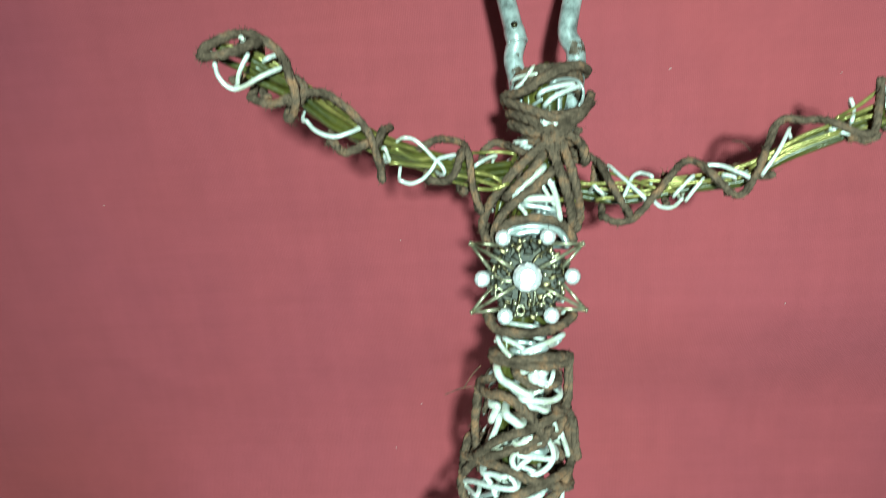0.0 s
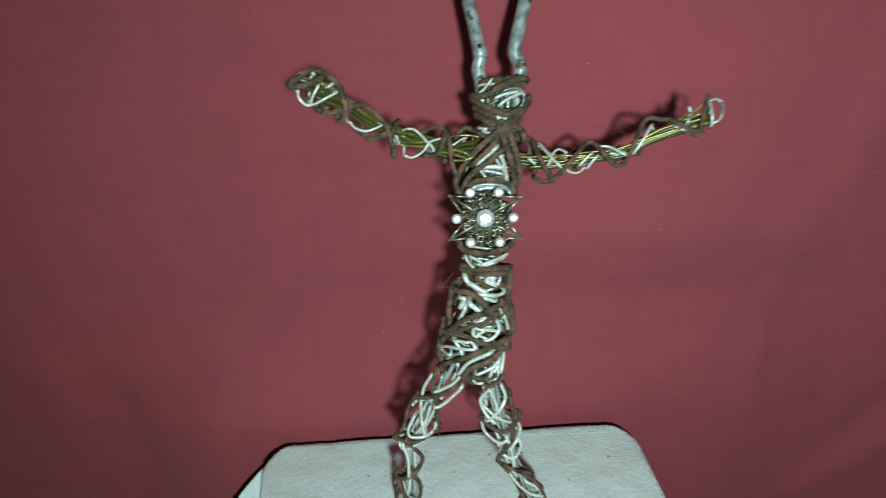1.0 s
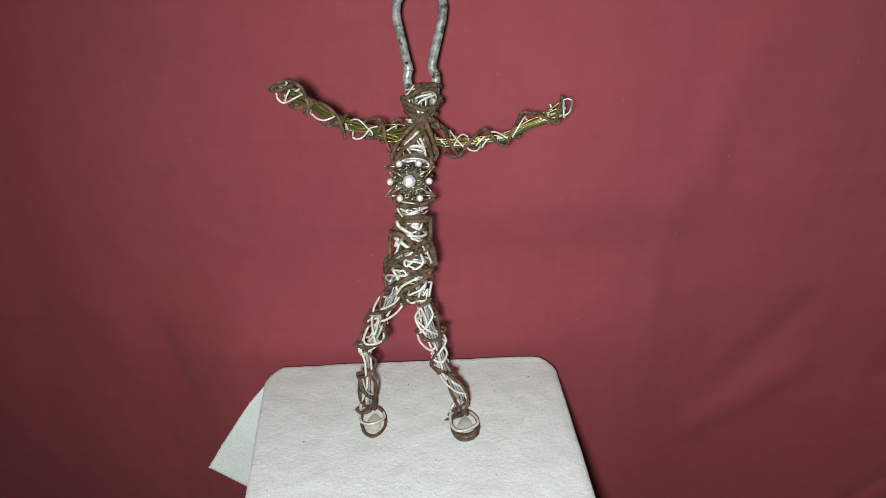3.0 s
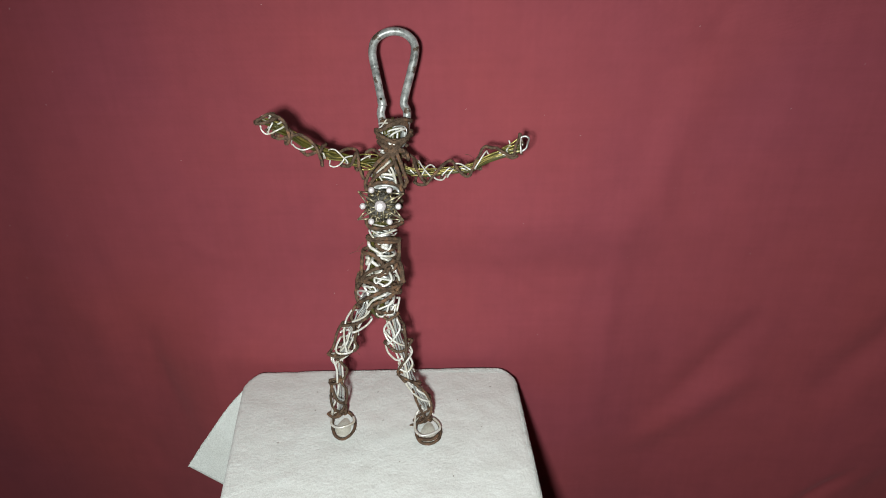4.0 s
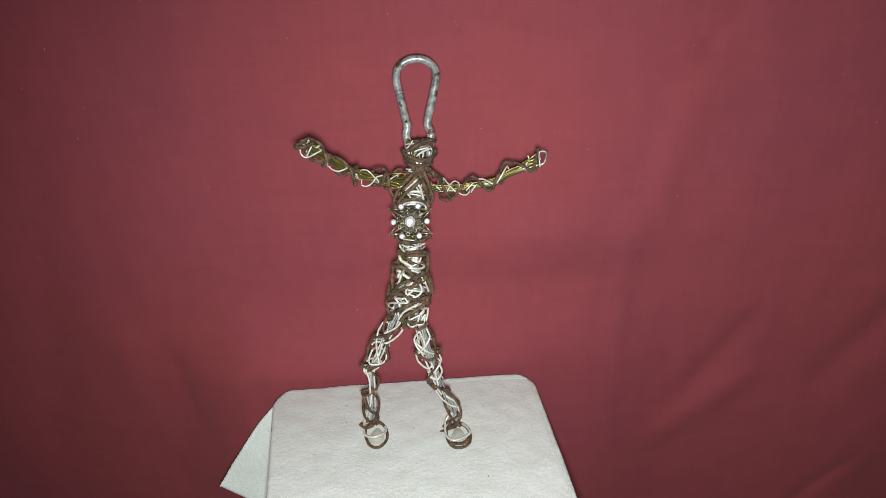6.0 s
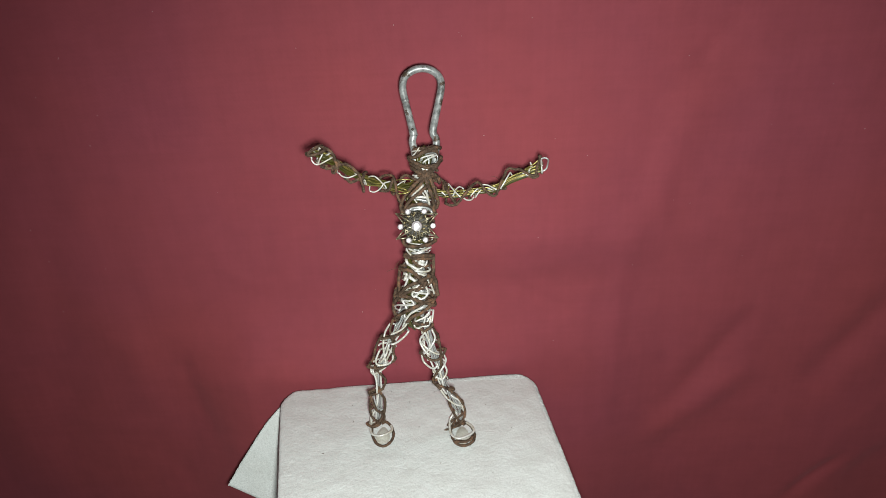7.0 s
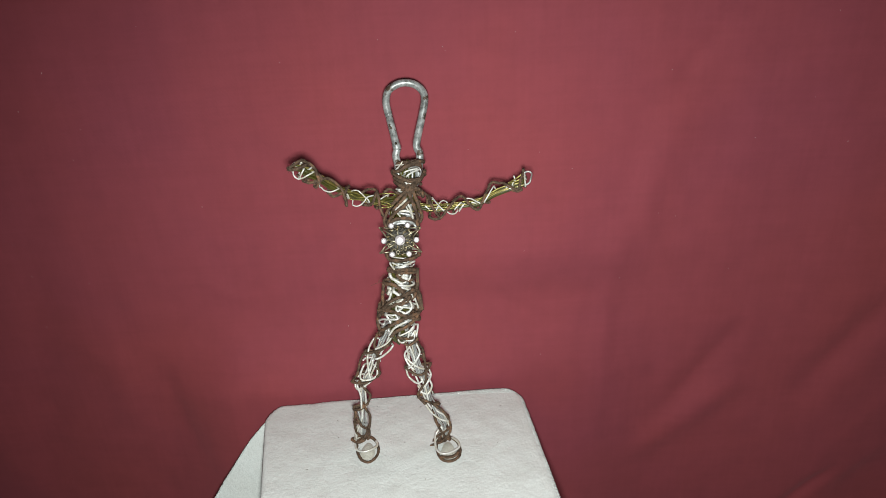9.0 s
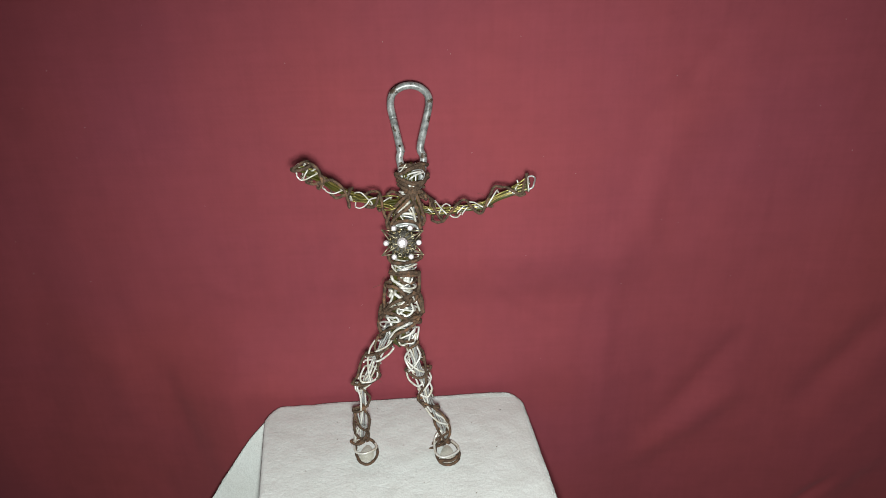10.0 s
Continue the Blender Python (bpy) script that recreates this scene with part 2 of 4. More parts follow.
def cloth_backdrop():
    xs = np.concatenate([np.arange(-1.2, -0.7, 0.02), np.arange(-0.7, 0.8, 0.006), np.arange(0.8, 1.21, 0.02)])
    zs = np.concatenate([np.arange(-0.74, -0.4, 0.02), np.arange(-0.4, 0.6, 0.006), np.arange(0.6, 1.6, 0.025)])
    verts = [(float(x), cloth_y(float(x), float(z)), float(z)) for z in zs for x in xs]
    w = len(xs)
    faces = [(r * w + c, r * w + c + 1, r * w + w + c + 1, r * w + w + c) for r in range(len(zs) - 1) for c in range(w - 1)]
    me = bpy.data.meshes.new("cloth_backdrop")
    me.from_pydata(verts, [], faces)
    me.materials.append(CURTAIN)
    me.polygons.foreach_set("use_smooth", [True] * len(faces))
    ob = new("cloth_backdrop", me)
    thick = ob.modifiers.new("thickness", "SOLIDIFY")
    thick.thickness, thick.offset = 0.0012, 1.0
    return tagged(ob, "burgundy cotton cloth hung as a softly creased backdrop", "backdrop cloth")


cloth_backdrop()

# ---- the small table and its towel ----
table = tagged(new("side_table"), "small brown wooden side table under a white towel", "table")
part("tabletop", box(-0.118, 0.118, -0.27, 0.088, -0.030, -0.0065, 0.004), WOOD, table)
for lx in (-0.10, 0.10):
    for ly in (-0.25, 0.065):
        part("leg", box(lx - 0.014, lx + 0.014, ly - 0.014, ly + 0.014, -0.75, -0.030, 0.002), WOOD, table)


def left_edge(y):
    return -0.154 + 0.19 * min(max(0.072 - y, -0.02), 0.15)


def right_edge(y):
    return 0.127 + 0.07 * min(max(0.088 - y, -0.02), 0.25)


def over(d, r, lean):
    """How far out and down a cloth has gone, d past an edge of radius r, hanging at that angle."""
    a = min(d / r, lean)
    rest = max(0.0, d - r * lean)
    return r * math.sin(a) + rest * math.cos(lean), r * (1 - math.cos(a)) + rest * math.sin(lean)


def towel_place(p, q):
    """From flat towel coordinates (across, along) to its draped place."""
    far = 0.102 + 0.045 * p
    y, z, r = q, 0.0, 0.007
    if q > far - r:
        out, down = over(q - far + r, r, 1.5)
        y, z = far - r + out, z - down
    if q < -0.26:
        out, down = over(-0.26 - q, r, 1.5)
        y, z = -0.26 - out, z - down
    x = p
    # the far corners are rounded
    cut = 0.022
    lo, hi = left_edge(q) + r, right_edge(q) - r
    lo += max(0.0, q - (far - 0.030)) ** 2 / 0.030 * 0.72
    hi -= max(0.0, q - (far - cut)) ** 2 / cut * 0.75
    if p < lo:
        # the left side hangs straight; at the far corner its fold stands out as an ear
        f = (lo - p) / (lo + 0.285)
        top = Vector((lo, y, z))
        inner = Vector((-0.157, 0.030, -0.102))
        if q > 0.086:
            u = min(max((0.1045 - q) / 0.0185, 0.0), 1.0)
            hem = Vector((-0.2098, 0.045, -0.0838)).lerp(inner, u)
            swell = Vector((-0.004, 0.0, 0.004)) * (1 - u)
            # the ear springs from the corner itself
            corner = Vector((-0.140, 0.096, 0.0)).lerp(top, u)
            top = corner + (top - corner) * (1 - f) ** 8
        else:
            k = min((0.086 - q) / 0.12, 1.0)
            hem = Vector((lo - 0.008, 0.030 - 0.08 * k + min(0.0, q + 0.034), -0.102))
            hem = inner.lerp(hem, min(k * 6, 1.0))
            swell = Vector((-0.003, 0.0, 0.002))
        bend = top.lerp(hem, 0.45) + swell
        x, y, z = top * (1 - f) ** 2 + bend * 2 * f * (1 - f) + hem * f * f
    if p > hi:
        out, down = over(p - hi, r, radians(88))
        x, z = hi + out, z - down
    z += 0.0011 * noise.noise((p * 22, q * 22, 0.3)) + 0.0007 * noise.noise((p * 70, q * 70, 2.0))
    return Vector((x, y, z))


def towel():
    ps = np.arange(-0.285, 0.255, 0.003)
    qs = np.concatenate([np.arange(-0.36, 0.0845, 0.003), np.arange(0.0855, 0.1045, 0.0009)])
    w = len(ps)
    skin = Skin()
    skin.verts = [towel_place(float(p), float(q)) for q in qs for p in ps]
    skin.faces = [(r * w + c, r * w + c + 1, r * w + w + c + 1, r * w + w + c) for r in range(len(qs) - 1) for c in range(w - 1)]
    skin.slots = [skin.slot(TERRY)] * len(skin.faces)
    ob = new("towel", skin.mesh("towel"))
    thick = ob.modifiers.new("thickness", "SOLIDIFY")
    thick.thickness, thick.offset = 0.004, -1.0
    tagged(ob, "white terry towel draped over the small table", "towel")
    # short loops of the pile, as tiny upright blades
    rng = random.Random(5)
    pile = Skin()
    k = pile.slot(TERRY)
    for i in range(12000):
        q = rng.uniform(-0.12, 0.094)
        if i % 10 < 6:
            p, q = rng.uniform(-0.16, 0.135), rng.uniform(0.095, 0.1045)
        elif i % 10 < 9:
            p = right_edge(q) + rng.uniform(-0.004, 0.005)
        else:
            p, q = rng.uniform(-0.285, -0.15), rng.uniform(0.1037, 0.1045)
        c = towel_place(p, q)
        up = (towel_place(p + 0.0015, q) - c).cross(towel_place(p, q + 0.0015) - c).normalized()
        a = rng.uniform(0, 6.283)
        d = Vector((math.cos(a), math.sin(a), 0)) * 0.00045
        tip = c + up * rng.uniform(0.0003, 0.0009) + Vector((rng.uniform(-1, 1), rng.uniform(-1, 1), 0)) * 0.0006
        n = len(pile.verts)
        e = Vector((-d.y, d.x, 0))
        pile.verts += [c + d, c - d * 0.5 + e, c - d * 0.5 - e, tip]
        pile.faces += [(n, n + 1, n + 3), (n + 1, n + 2, n + 3), (n + 2, n, n + 3)]
        pile.slots += [k] * 3
    tagged(skin_part("nap", pile, ob), kind="stuff")
    return ob


towel()

# ---- the wire figure: limbs as x, y, z, radius down their middle ----
FACING = Vector((0, -0.87, 0.49))
figure = Skin()
rng = random.Random(11)


class Limb:
    def __init__(self, rows, gauge=1.0, cord=0.00122):
        self.gauge, self.cord = gauge, cord
        self.points = [Vector(r[:3]) for r in rows]
        self.radii = [r[3] for r in rows]
        self.lengths = [0.0]
        for a, b in zip(self.points, self.points[1:]):
            self.lengths.append(self.lengths[-1] + (b - a).length)
        self.long = self.lengths[-1]

    def axis(self, s):
        i = 0
        while i < len(self.points) - 2 and s > self.lengths[i + 1]:
            i += 1
        k = (s - self.lengths[i]) / (self.lengths[i + 1] - self.lengths[i])
        a, b = self.points[i], self.points[i + 1]
        r = self.radii[i] + (self.radii[i + 1] - self.radii[i]) * min(max(k, 0.0), 1.0)
        j, h = (i, i + 1)
        before = self.points[max(j - 1, 0)]
        after = self.points[min(h + 1, len(self.points) - 1)]
        t = ((b - before).normalized() * (1 - min(max(k, 0), 1)) + (after - a).normalized() * min(max(k, 0), 1)).normalized()
        front = (FACING - t * FACING.dot(t)).normalized()
        return a + (b - a) * k, r, t, front, t.cross(front)

    def place(self, s, v, lift):
        """A place on the front: s along and v across in mm, lift in mm over the wound surface."""
        c, r, t, front, side = self.axis(s / 1000)
        v = v / 1000
        depth = math.sqrt(max(r * r - v * v, 0.0)) * 0.8
        return c + side * v + front * (depth + lift / 1000)

    def around(self, s, turn, reach):
        c, r, t, front, side = self.axis(s)
        return c + (front * math.cos(turn) + side * math.sin(turn)) * r * reach


THICK = {IVORY: 0.00105, BRASS: 0.0008, SILVER: 0.00085, OLIVE: 0.0019}


def twine_along(path, r=0.00122):
    """Three twisted yarns along a path, with stray fibres."""
    dist, phase = 0.0, rng.uniform(0, 6)
    yarns = ([], [], [])
    side = None
    fine = []
    for a, b in zip(path, path[1:]):
        n = max(1, int((b - a).length / 0.0011))
        fine += [a + (b - a) * (i / n) for i in range(n)]
    fine.append(path[-1])
    for i, p in enumerate(fine):
        t = (fine[min(i + 1, len(fine) - 1)] - fine[max(i - 1, 0)]).normalized()
        if side is None:
            side = t.orthogonal().normalized()
        side = (side - t * side.dot(t)).normalized()
        up = t.cross(side)
        if i:
            dist += (p - fine[i - 1]).length
        for k, y in enumerate(yarns):
            a = phase + dist * (560 + 160 * noise.noise(p * 90)) + k * 2.094
            wob = 1 + 0.55 * noise.noise(p * 700 + Vector((k * 9.1, 0, 0)))
            y.append(p + (side * math.cos(a) + up * math.sin(a)) * r * 0.36 * wob)
        for _ in range(rng.choice((1, 2, 2, 3))):
            a = rng.uniform(0, 6.283)
            out = (side * math.cos(a) + up * math.sin(a) + t * rng.uniform(-1.4, 1.4)).normalized()
            root = p + out * r * 0.75
            bend = Vector((rng.uniform(-1, 1), rng.uniform(-1, 1), rng.uniform(-1, 1))) * 0.0006
            figure.tube([root, root + out * rng.uniform(0.0004, 0.0016) + bend], 0.00008, TWINE, 3)
    for y in yarns:
        figure.tube(y, r * 0.74, TWINE, 5, True)


def strand(limb, mat, lift, *path, stout=1.0):
    """A wire or twine across the front of a limb; its ends tuck in behind."""
    pts = [limb.place(s, v, lift * 0.75) for s, v in path]
    for end, near in ((0, 1), (-1, -2)):
        s, v = path[end]
        c, r, t, front, side = limb.axis(s / 1000)
        way = (pts[end] - pts[near]).normalized()
        rim = min(abs(v) / 1000 / r, 1.0)
        deep = c + side * (v / 1000 * 0.25) - front * r * 0.45 * rim + way * 0.001 * (1 - rim)
        for tuck in (pts[end].lerp(deep, 0.45) + (side * math.copysign(0.25 * r, v) - front * 0.1 * r) * rim, deep):
            pts.insert(0, tuck) if end == 0 else pts.append(tuck)
    path = smooth(pts, 6 if len(pts) < 12 else 5)
    if mat is TWINE:
        twine_along(path, limb.cord)
    else:
        figure.tube(path, THICK[mat] * limb.gauge * stout, mat, 7, True)


def core(limb, mats, count, inner=0.15, outer=0.7, start=0.0, stop=1.0, stout=1.0):
    """A bundle of wires that runs the length of a limb."""
    for i in range(count):
        mat = mats[i % len(mats)]
        turn, reach = rng.uniform(0, 6.283), rng.uniform(inner, outer)
        drift = rng.uniform(-2.2, 2.2)
        n = 14
        pts = [limb.around((start + (stop - start) * k / n) * limb.long, turn + drift * k / n + rng.uniform(-0.2, 0.2), reach) for k in range(n + 1)]
        figure.tube(smooth(pts, 3), THICK[mat] * limb.gauge * stout, mat, 6, True)


def winding(limb, mats, count, reach, start=0.03, stop=0.97, span=(1.6, 4.7)):
    """Arcs of wire and twine round the back of a limb."""
    for i in range(count):
        mat = mats[i % len(mats)]
        s = rng.uniform(start, stop) * limb.long
        slope = rng.uniform(-0.012, 0.012)
        n = 7
        pts = [limb.around(min(max(s + slope * (k / n - 0.5), 0), limb.long), span[0] + (span[1] - span[0]) * k / n, reach * rng.uniform(0.95, 1.05)) for k in range(n + 1)]
        if mat is TWINE:
            twine_along(smooth(pts, 3), limb.cord)
        else:
            figure.tube(smooth(pts, 3), THICK[mat] * limb.gauge, mat, 6, True)


body = Limb([(0.0190, 0.0630, 0.2710, 0.0120), (0.0190, 0.0580, 0.2600, 0.0135), (0.0190, 0.0540, 0.2500, 0.0105), (0.0150, 0.0530, 0.2360, 0.0150), (0.0110, 0.0530, 0.2210, 0.0167), (0.0095, 0.0440, 0.2010, 0.0158), (0.0088, 0.0315, 0.1840, 0.0122), (0.0072, 0.0310, 0.1710, 0.0137), (0.0058, 0.0305, 0.1540, 0.0152), (0.0052, 0.0292, 0.1380, 0.0175), (0.0024, 0.0286, 0.1220, 0.0168), (0.0030, 0.0290, 0.1100, 0.0084)])
left_leg = Limb([(-0.0050, 0.0300, 0.1270, 0.0089), (-0.0140, 0.0280, 0.1120, 0.0095), (-0.0230, 0.0260, 0.0980, 0.0096), (-0.0300, 0.0240, 0.0830, 0.0092), (-0.0360, 0.0230, 0.0700, 0.0055), (-0.0370, 0.0220, 0.0480, 0.0061), (-0.0390, 0.0220, 0.0270, 0.0074), (-0.0410, 0.0220, 0.0100, 0.0058)])
right_leg = Limb([(0.0110, 0.0300, 0.1210, 0.0084), (0.0130, 0.0280, 0.1040, 0.0085), (0.0160, 0.0260, 0.0870, 0.0102), (0.0220, 0.0240, 0.0690, 0.0087), (0.0260, 0.0230, 0.0500, 0.0066), (0.0350, 0.0220, 0.0340, 0.0073), (0.0420, 0.0200, 0.0190, 0.0068), (0.0400, 0.0180, 0.0060, 0.0057)])
left_arm = Limb([(0.0060, 0.0480, 0.2400, 0.0084), (-0.0050, 0.0450, 0.2400, 0.0079), (-0.0190, 0.0400, 0.2460, 0.0073), (-0.0341, 0.0320, 0.2537, 0.0058), (-0.0465, 0.0230, 0.2641, 0.0066), (-0.0550, 0.0155, 0.2745, 0.0069), (-0.0637, 0.0110, 0.2809, 0.0073), (-0.0712, 0.0080, 0.2845, 0.0045)])
right_arm = Limb([(0.0200, 0.0520, 0.2330, 0.0075), (0.0290, 0.0500, 0.2310, 0.0085), (0.0440, 0.0490, 0.2290, 0.0075), (0.0611, 0.0480, 0.2327, 0.0060), (0.0791, 0.0465, 0.2345, 0.0050), (0.0932, 0.0450, 0.2434, 0.0049), (0.1084, 0.0435, 0.2492, 0.0044), (0.1195, 0.0430, 0.2531, 0.0049), (0.1265, 0.0430, 0.2541, 0.0039)])

body.gauge, left_arm.gauge, right_arm.gauge = 0.64, 0.57, 0.60
left_leg.gauge, right_leg.gauge = 0.92, 0.92
body.cord = 0.00160

core(body, (SILVER, OLIVE, OLIVE), 9, 0.1, 0.5, stout=2.2)
core(body, (OLIVE, BRASS, SILVER), 9, 0.4, 0.66, stout=1.2)
core(left_leg, (SILVER, IVORY, SILVER), 7, 0.1, 0.6)
core(right_leg, (SILVER, IVORY, SILVER), 7, 0.1, 0.6)
core(left_arm, (OLIVE, OLIVE, OLIVE, BRASS), 13, 0.1, 0.52, 0.0, 0.90)
core(left_arm, (BRASS, OLIVE), 5, 0.3, 0.62, 0.1, 1.0)
core(right_arm, (BRASS, OLIVE, OLIVE), 9, 0.1, 0.55, 0.0, 0.93)
winding(body, (TWINE, IVORY, TWINE, SILVER), 40, 0.86)
winding(body, (OLIVE, SILVER, TWINE), 15, 0.58, 0.03, 0.95, (-1.7, 1.7))
winding(body, (IVORY, SILVER), 10, 0.72, 0.45, 0.95, (-1.2, 1.2))
winding(body, (TWINE,), 8, 0.80, 0.01, 0.20, (-1.7, 1.7))
winding(left_leg, (TWINE, IVORY), 12, 0.8)
winding(right_leg, (TWINE, IVORY), 12, 0.8)
winding(left_arm, (TWINE,), 5, 0.8)
winding(right_arm, (TWINE,), 4, 0.8)

strand(left_arm, IVORY, 0, (100.3, 1.3), (98.6, 3.4), (96.0, 4.8), (94.1, 4.4))
strand(left_arm, BRASS, 1, (100.8, -1.0), (99.9, 0.4), (98.9, 2.0))
strand(left_arm, IVORY, 1, (98.6, -4.3), (97.2, -6.0), (94.8, -7.7), (92.2, -8.1), (90.1, -6.7), (87.8, -3.4), (84.5, 1.2))
strand(left_arm, IVORY, 1, (92.2, -0.2), (92.6, -2.9), (92.6, -5.4), (91.9, -7.0))
strand(left_arm, IVORY, 0, (87.9, 1.8), (86.9, 3.3), (86.0, 4.4))
strand(left_arm, IVORY, 1, (71.3, -5.8), (68.0, -6.2), (64.6, -5.7), (61.9, -4.8), (59.2, -2.2), (56.6, 0.5))
strand(left_arm, IVORY, 2, (41.6, 3.0), (38.3, 3.3), (34.5, 1.4), (31.0, -0.7), (27.9, -2.1), (25.8, -4.1))
strand(left_arm, IVORY, 1, (37.1, -8.8), (33.9, -8.8), (31.1, -6.8), (30.0, -3.9), (29.1, -0.9), (26.7, 0.7), (23.2, 2.2))
strand(left_arm, IVORY, 0, (46.4, -1.6), (44.6, -3.4), (43.5, -4.4))
strand(left_arm, BRASS, 1, (17.2, 4.3), (12.0, 6.4), (4.7, 5.4), (0.1, 3.6), stout=1.2)
strand(left_arm, IVORY, 0, (14.4, 1.3), (10.2, 4.1), (6.8, 4.6))
strand(left_arm, BRASS, 0, (21.3, -3.6), (14.3, -3.5), (6.2, -5.8), stout=1.3)
strand(left_arm, BRASS, 0, (13.5, -6.0), (7.9, -6.1), (3.6, -5.1), stout=1.3)
strand(left_arm, BRASS, 0, (14.7, -1.5), (9.5, -2.0), (6.1, -4.2), stout=1.3)
strand(left_arm, BRASS, 0, (41.8, -4.7), (34.1, -3.6), (26.6, -2.4), stout=1.3)
strand(left_arm, BRASS, 0, (43.0, -0.8), (36.4, -2.1), (30.3, -0.4), stout=1.3)
strand(left_arm, TWINE, 2, (101.5, -3.3), (100.0, -3.0), (97.2, -1.8), (94.6, 0.2), (92.2, 2.7), (90.1, 5.6))
strand(left_arm, TWINE, 1, (102.2, -3.1), (101.5, -1.1), (99.2, 1.6), (96.1, 5.0), (92.3, 7.4))
strand(left_arm, TWINE, 3, (93.6, 5.6), (90.3, 5.7), (86.8, 5.0), (84.3, 3.0), (81.9, 0.1), (79.2, -2.3), (77.0, -4.8), (75.3, -7.6))
strand(left_arm, TWINE, 2, (78.1, -4.2), (77.5, -1.7), (75.3, 0.3), (72.4, 2.4), (68.6, 3.4), (64.4, 3.6), (59.9, 2.4), (55.6, 0.5), (52.2, -1.7), (48.5, -4.7), (44.6, -7.4), (43.3, -10.3))
strand(left_arm, TWINE, 1, (80.8, 0.8), (78.4, 1.0), (76.7, -0.6), (76.6, -3.3))
strand(left_arm, TWINE, 0, (86.6, -7.7), (83.1, -7.6), (80.4, -6.3), (79.0, -4.1))
strand(left_arm, TWINE, 0, (61.1, -6.2), (56.7, -7.2), (54.8, -5.6), (52.7, -2.7))
strand(left_arm, TWINE, 2, (45.0, 6.0), (49.5, 2.5), (50.2, -1.3))
strand(left_arm, TWINE, 3, (34.0, 2.9), (29.3, 6.1), (23.6, 8.2), (19.1, 8.3), (19.0, 4.4), (18.1, 0.2), (16.9, -3.9), (13.8, -7.7), (11.1, -12.3))
strand(left_arm, TWINE, 1, (28.2, -6.5), (24.3, -6.1), (22.3, -3.4), (21.5, 0.3), (19.8, 4.5))
strand(left_arm, TWINE, 2, (9.4, 8.5), (5.5, 10.1), (1.4, 9.2), (-0.7, 5.7), (-4.5, 2.3))
strand(right_arm, IVORY, 1, (12.7, -0.8), (14.1, 0.3), (15.7, 1.4))
strand(right_arm, IVORY, 2, (18.1, -10.1), (21.7, -5.9), (25.1, -2.1), (28.8, 2.7))
strand(right_arm, IVORY, 1, (22.2, 2.1), (24.3, -2.3), (26.2, -5.5), (29.2, -6.8), (32.3, -4.1))
strand(right_arm, IVORY, 1, (31.6, 4.0), (34.1, 6.1), (37.9, 6.6), (40.5, 5.2))
strand(right_arm, IVORY, 1, (38.6, 3.5), (41.5, 1.4), (44.9, -1.1))
strand(right_arm, IVORY, 1, (42.2, 5.4), (45.0, 2.6), (47.7, 0.3))
strand(right_arm, IVORY, 2, (50.3, -4.6), (54.6, -3.8), (58.2, -1.3), (61.2, 1.4))
strand(right_arm, IVORY, 1, (54.5, -0.5), (56.2, -0.0), (57.4, 0.6))
strand(right_arm, IVORY, 3, (78.3, -5.7), (74.2, -2.5), (70.9, -0.3), (65.7, 2.6))
strand(right_arm, IVORY, 2, (105.5, -6.7), (104.4, -2.5), (103.8, 1.0), (103.1, 4.1))
strand(right_arm, IVORY, 1, (96.6, -7.9), (96.3, -4.7), (93.5, -1.2))
strand(right_arm, IVORY, 0, (87.9, -0.8), (90.3, 1.4), (92.7, 2.9))
strand(right_arm, SILVER, 1, (105.5, -7.5), (108.8, -8.0), (110.9, -5.7), (109.3, -1.4), (107.3, 2.2), (104.1, 3.4), stout=1.5)
strand(right_arm, BRASS, 1, (8.0, -0.8), (15.5, -2.0), (25.4, -3.3), stout=1.2)
strand(right_arm, BRASS, 1, (14.9, 3.1), (26.8, 1.5), (37.8, 2.3), stout=1.2)
strand(right_arm, BRASS, 0, (29.7, -3.2), (35.7, -1.6), (42.3, -0.3), stout=1.2)
strand(right_arm, BRASS, 1, (36.1, 1.3), (41.6, 1.0), (49.7, 0.8), stout=1.2)
strand(right_arm, BRASS, 0, (18.0, -7.4), (26.6, -4.0), (33.5, 0.6), stout=1.2)
strand(right_arm, BRASS, 1, (57.2, -2.1), (65.3, -1.9), (74.6, -1.5), (80.9, -2.0), (87.4, -1.9), stout=1.3)
strand(right_arm, BRASS, 1, (63.8, -0.8), (73.0, -0.3), (81.5, 0.3), (88.9, 0.6), stout=1.3)
strand(right_arm, BRASS, 1, (90.9, -3.6), (97.6, -5.2), (104.2, -7.4), stout=1.3)
strand(right_arm, BRASS, 0, (92.0, -2.6), (97.7, -2.8), (101.9, -3.1), stout=1.3)
strand(right_arm, BRASS, 0, (94.3, -0.8), (97.4, -0.5), (100.5, -0.0), stout=1.3)
strand(right_arm, TWINE, 2, (0.0, -16.1), (7.3, -14.0), (15.8, -10.0))
strand(right_arm, TWINE, 3, (13.3, -11.2), (16.9, -4.3), (19.2, 0.1), (21.6, 3.8), (23.9, 6.4))
strand(right_arm, TWINE, 2, (16.5, 7.7), (20.1, 9.0), (24.3, 8.0), (27.6, 6.4), (30.2, 4.3), (33.1, 1.9), (36.2, -0.8), (39.8, -4.1), (43.8, -7.2), (46.7, -7.3), (48.8, -5.3), (50.3, -1.9), (52.2, 1.3), (54.3, 4.2), (56.8, 5.9), (59.6, 5.0), (62.5, 2.8), (65.4, 0.5), (68.2, -2.3))
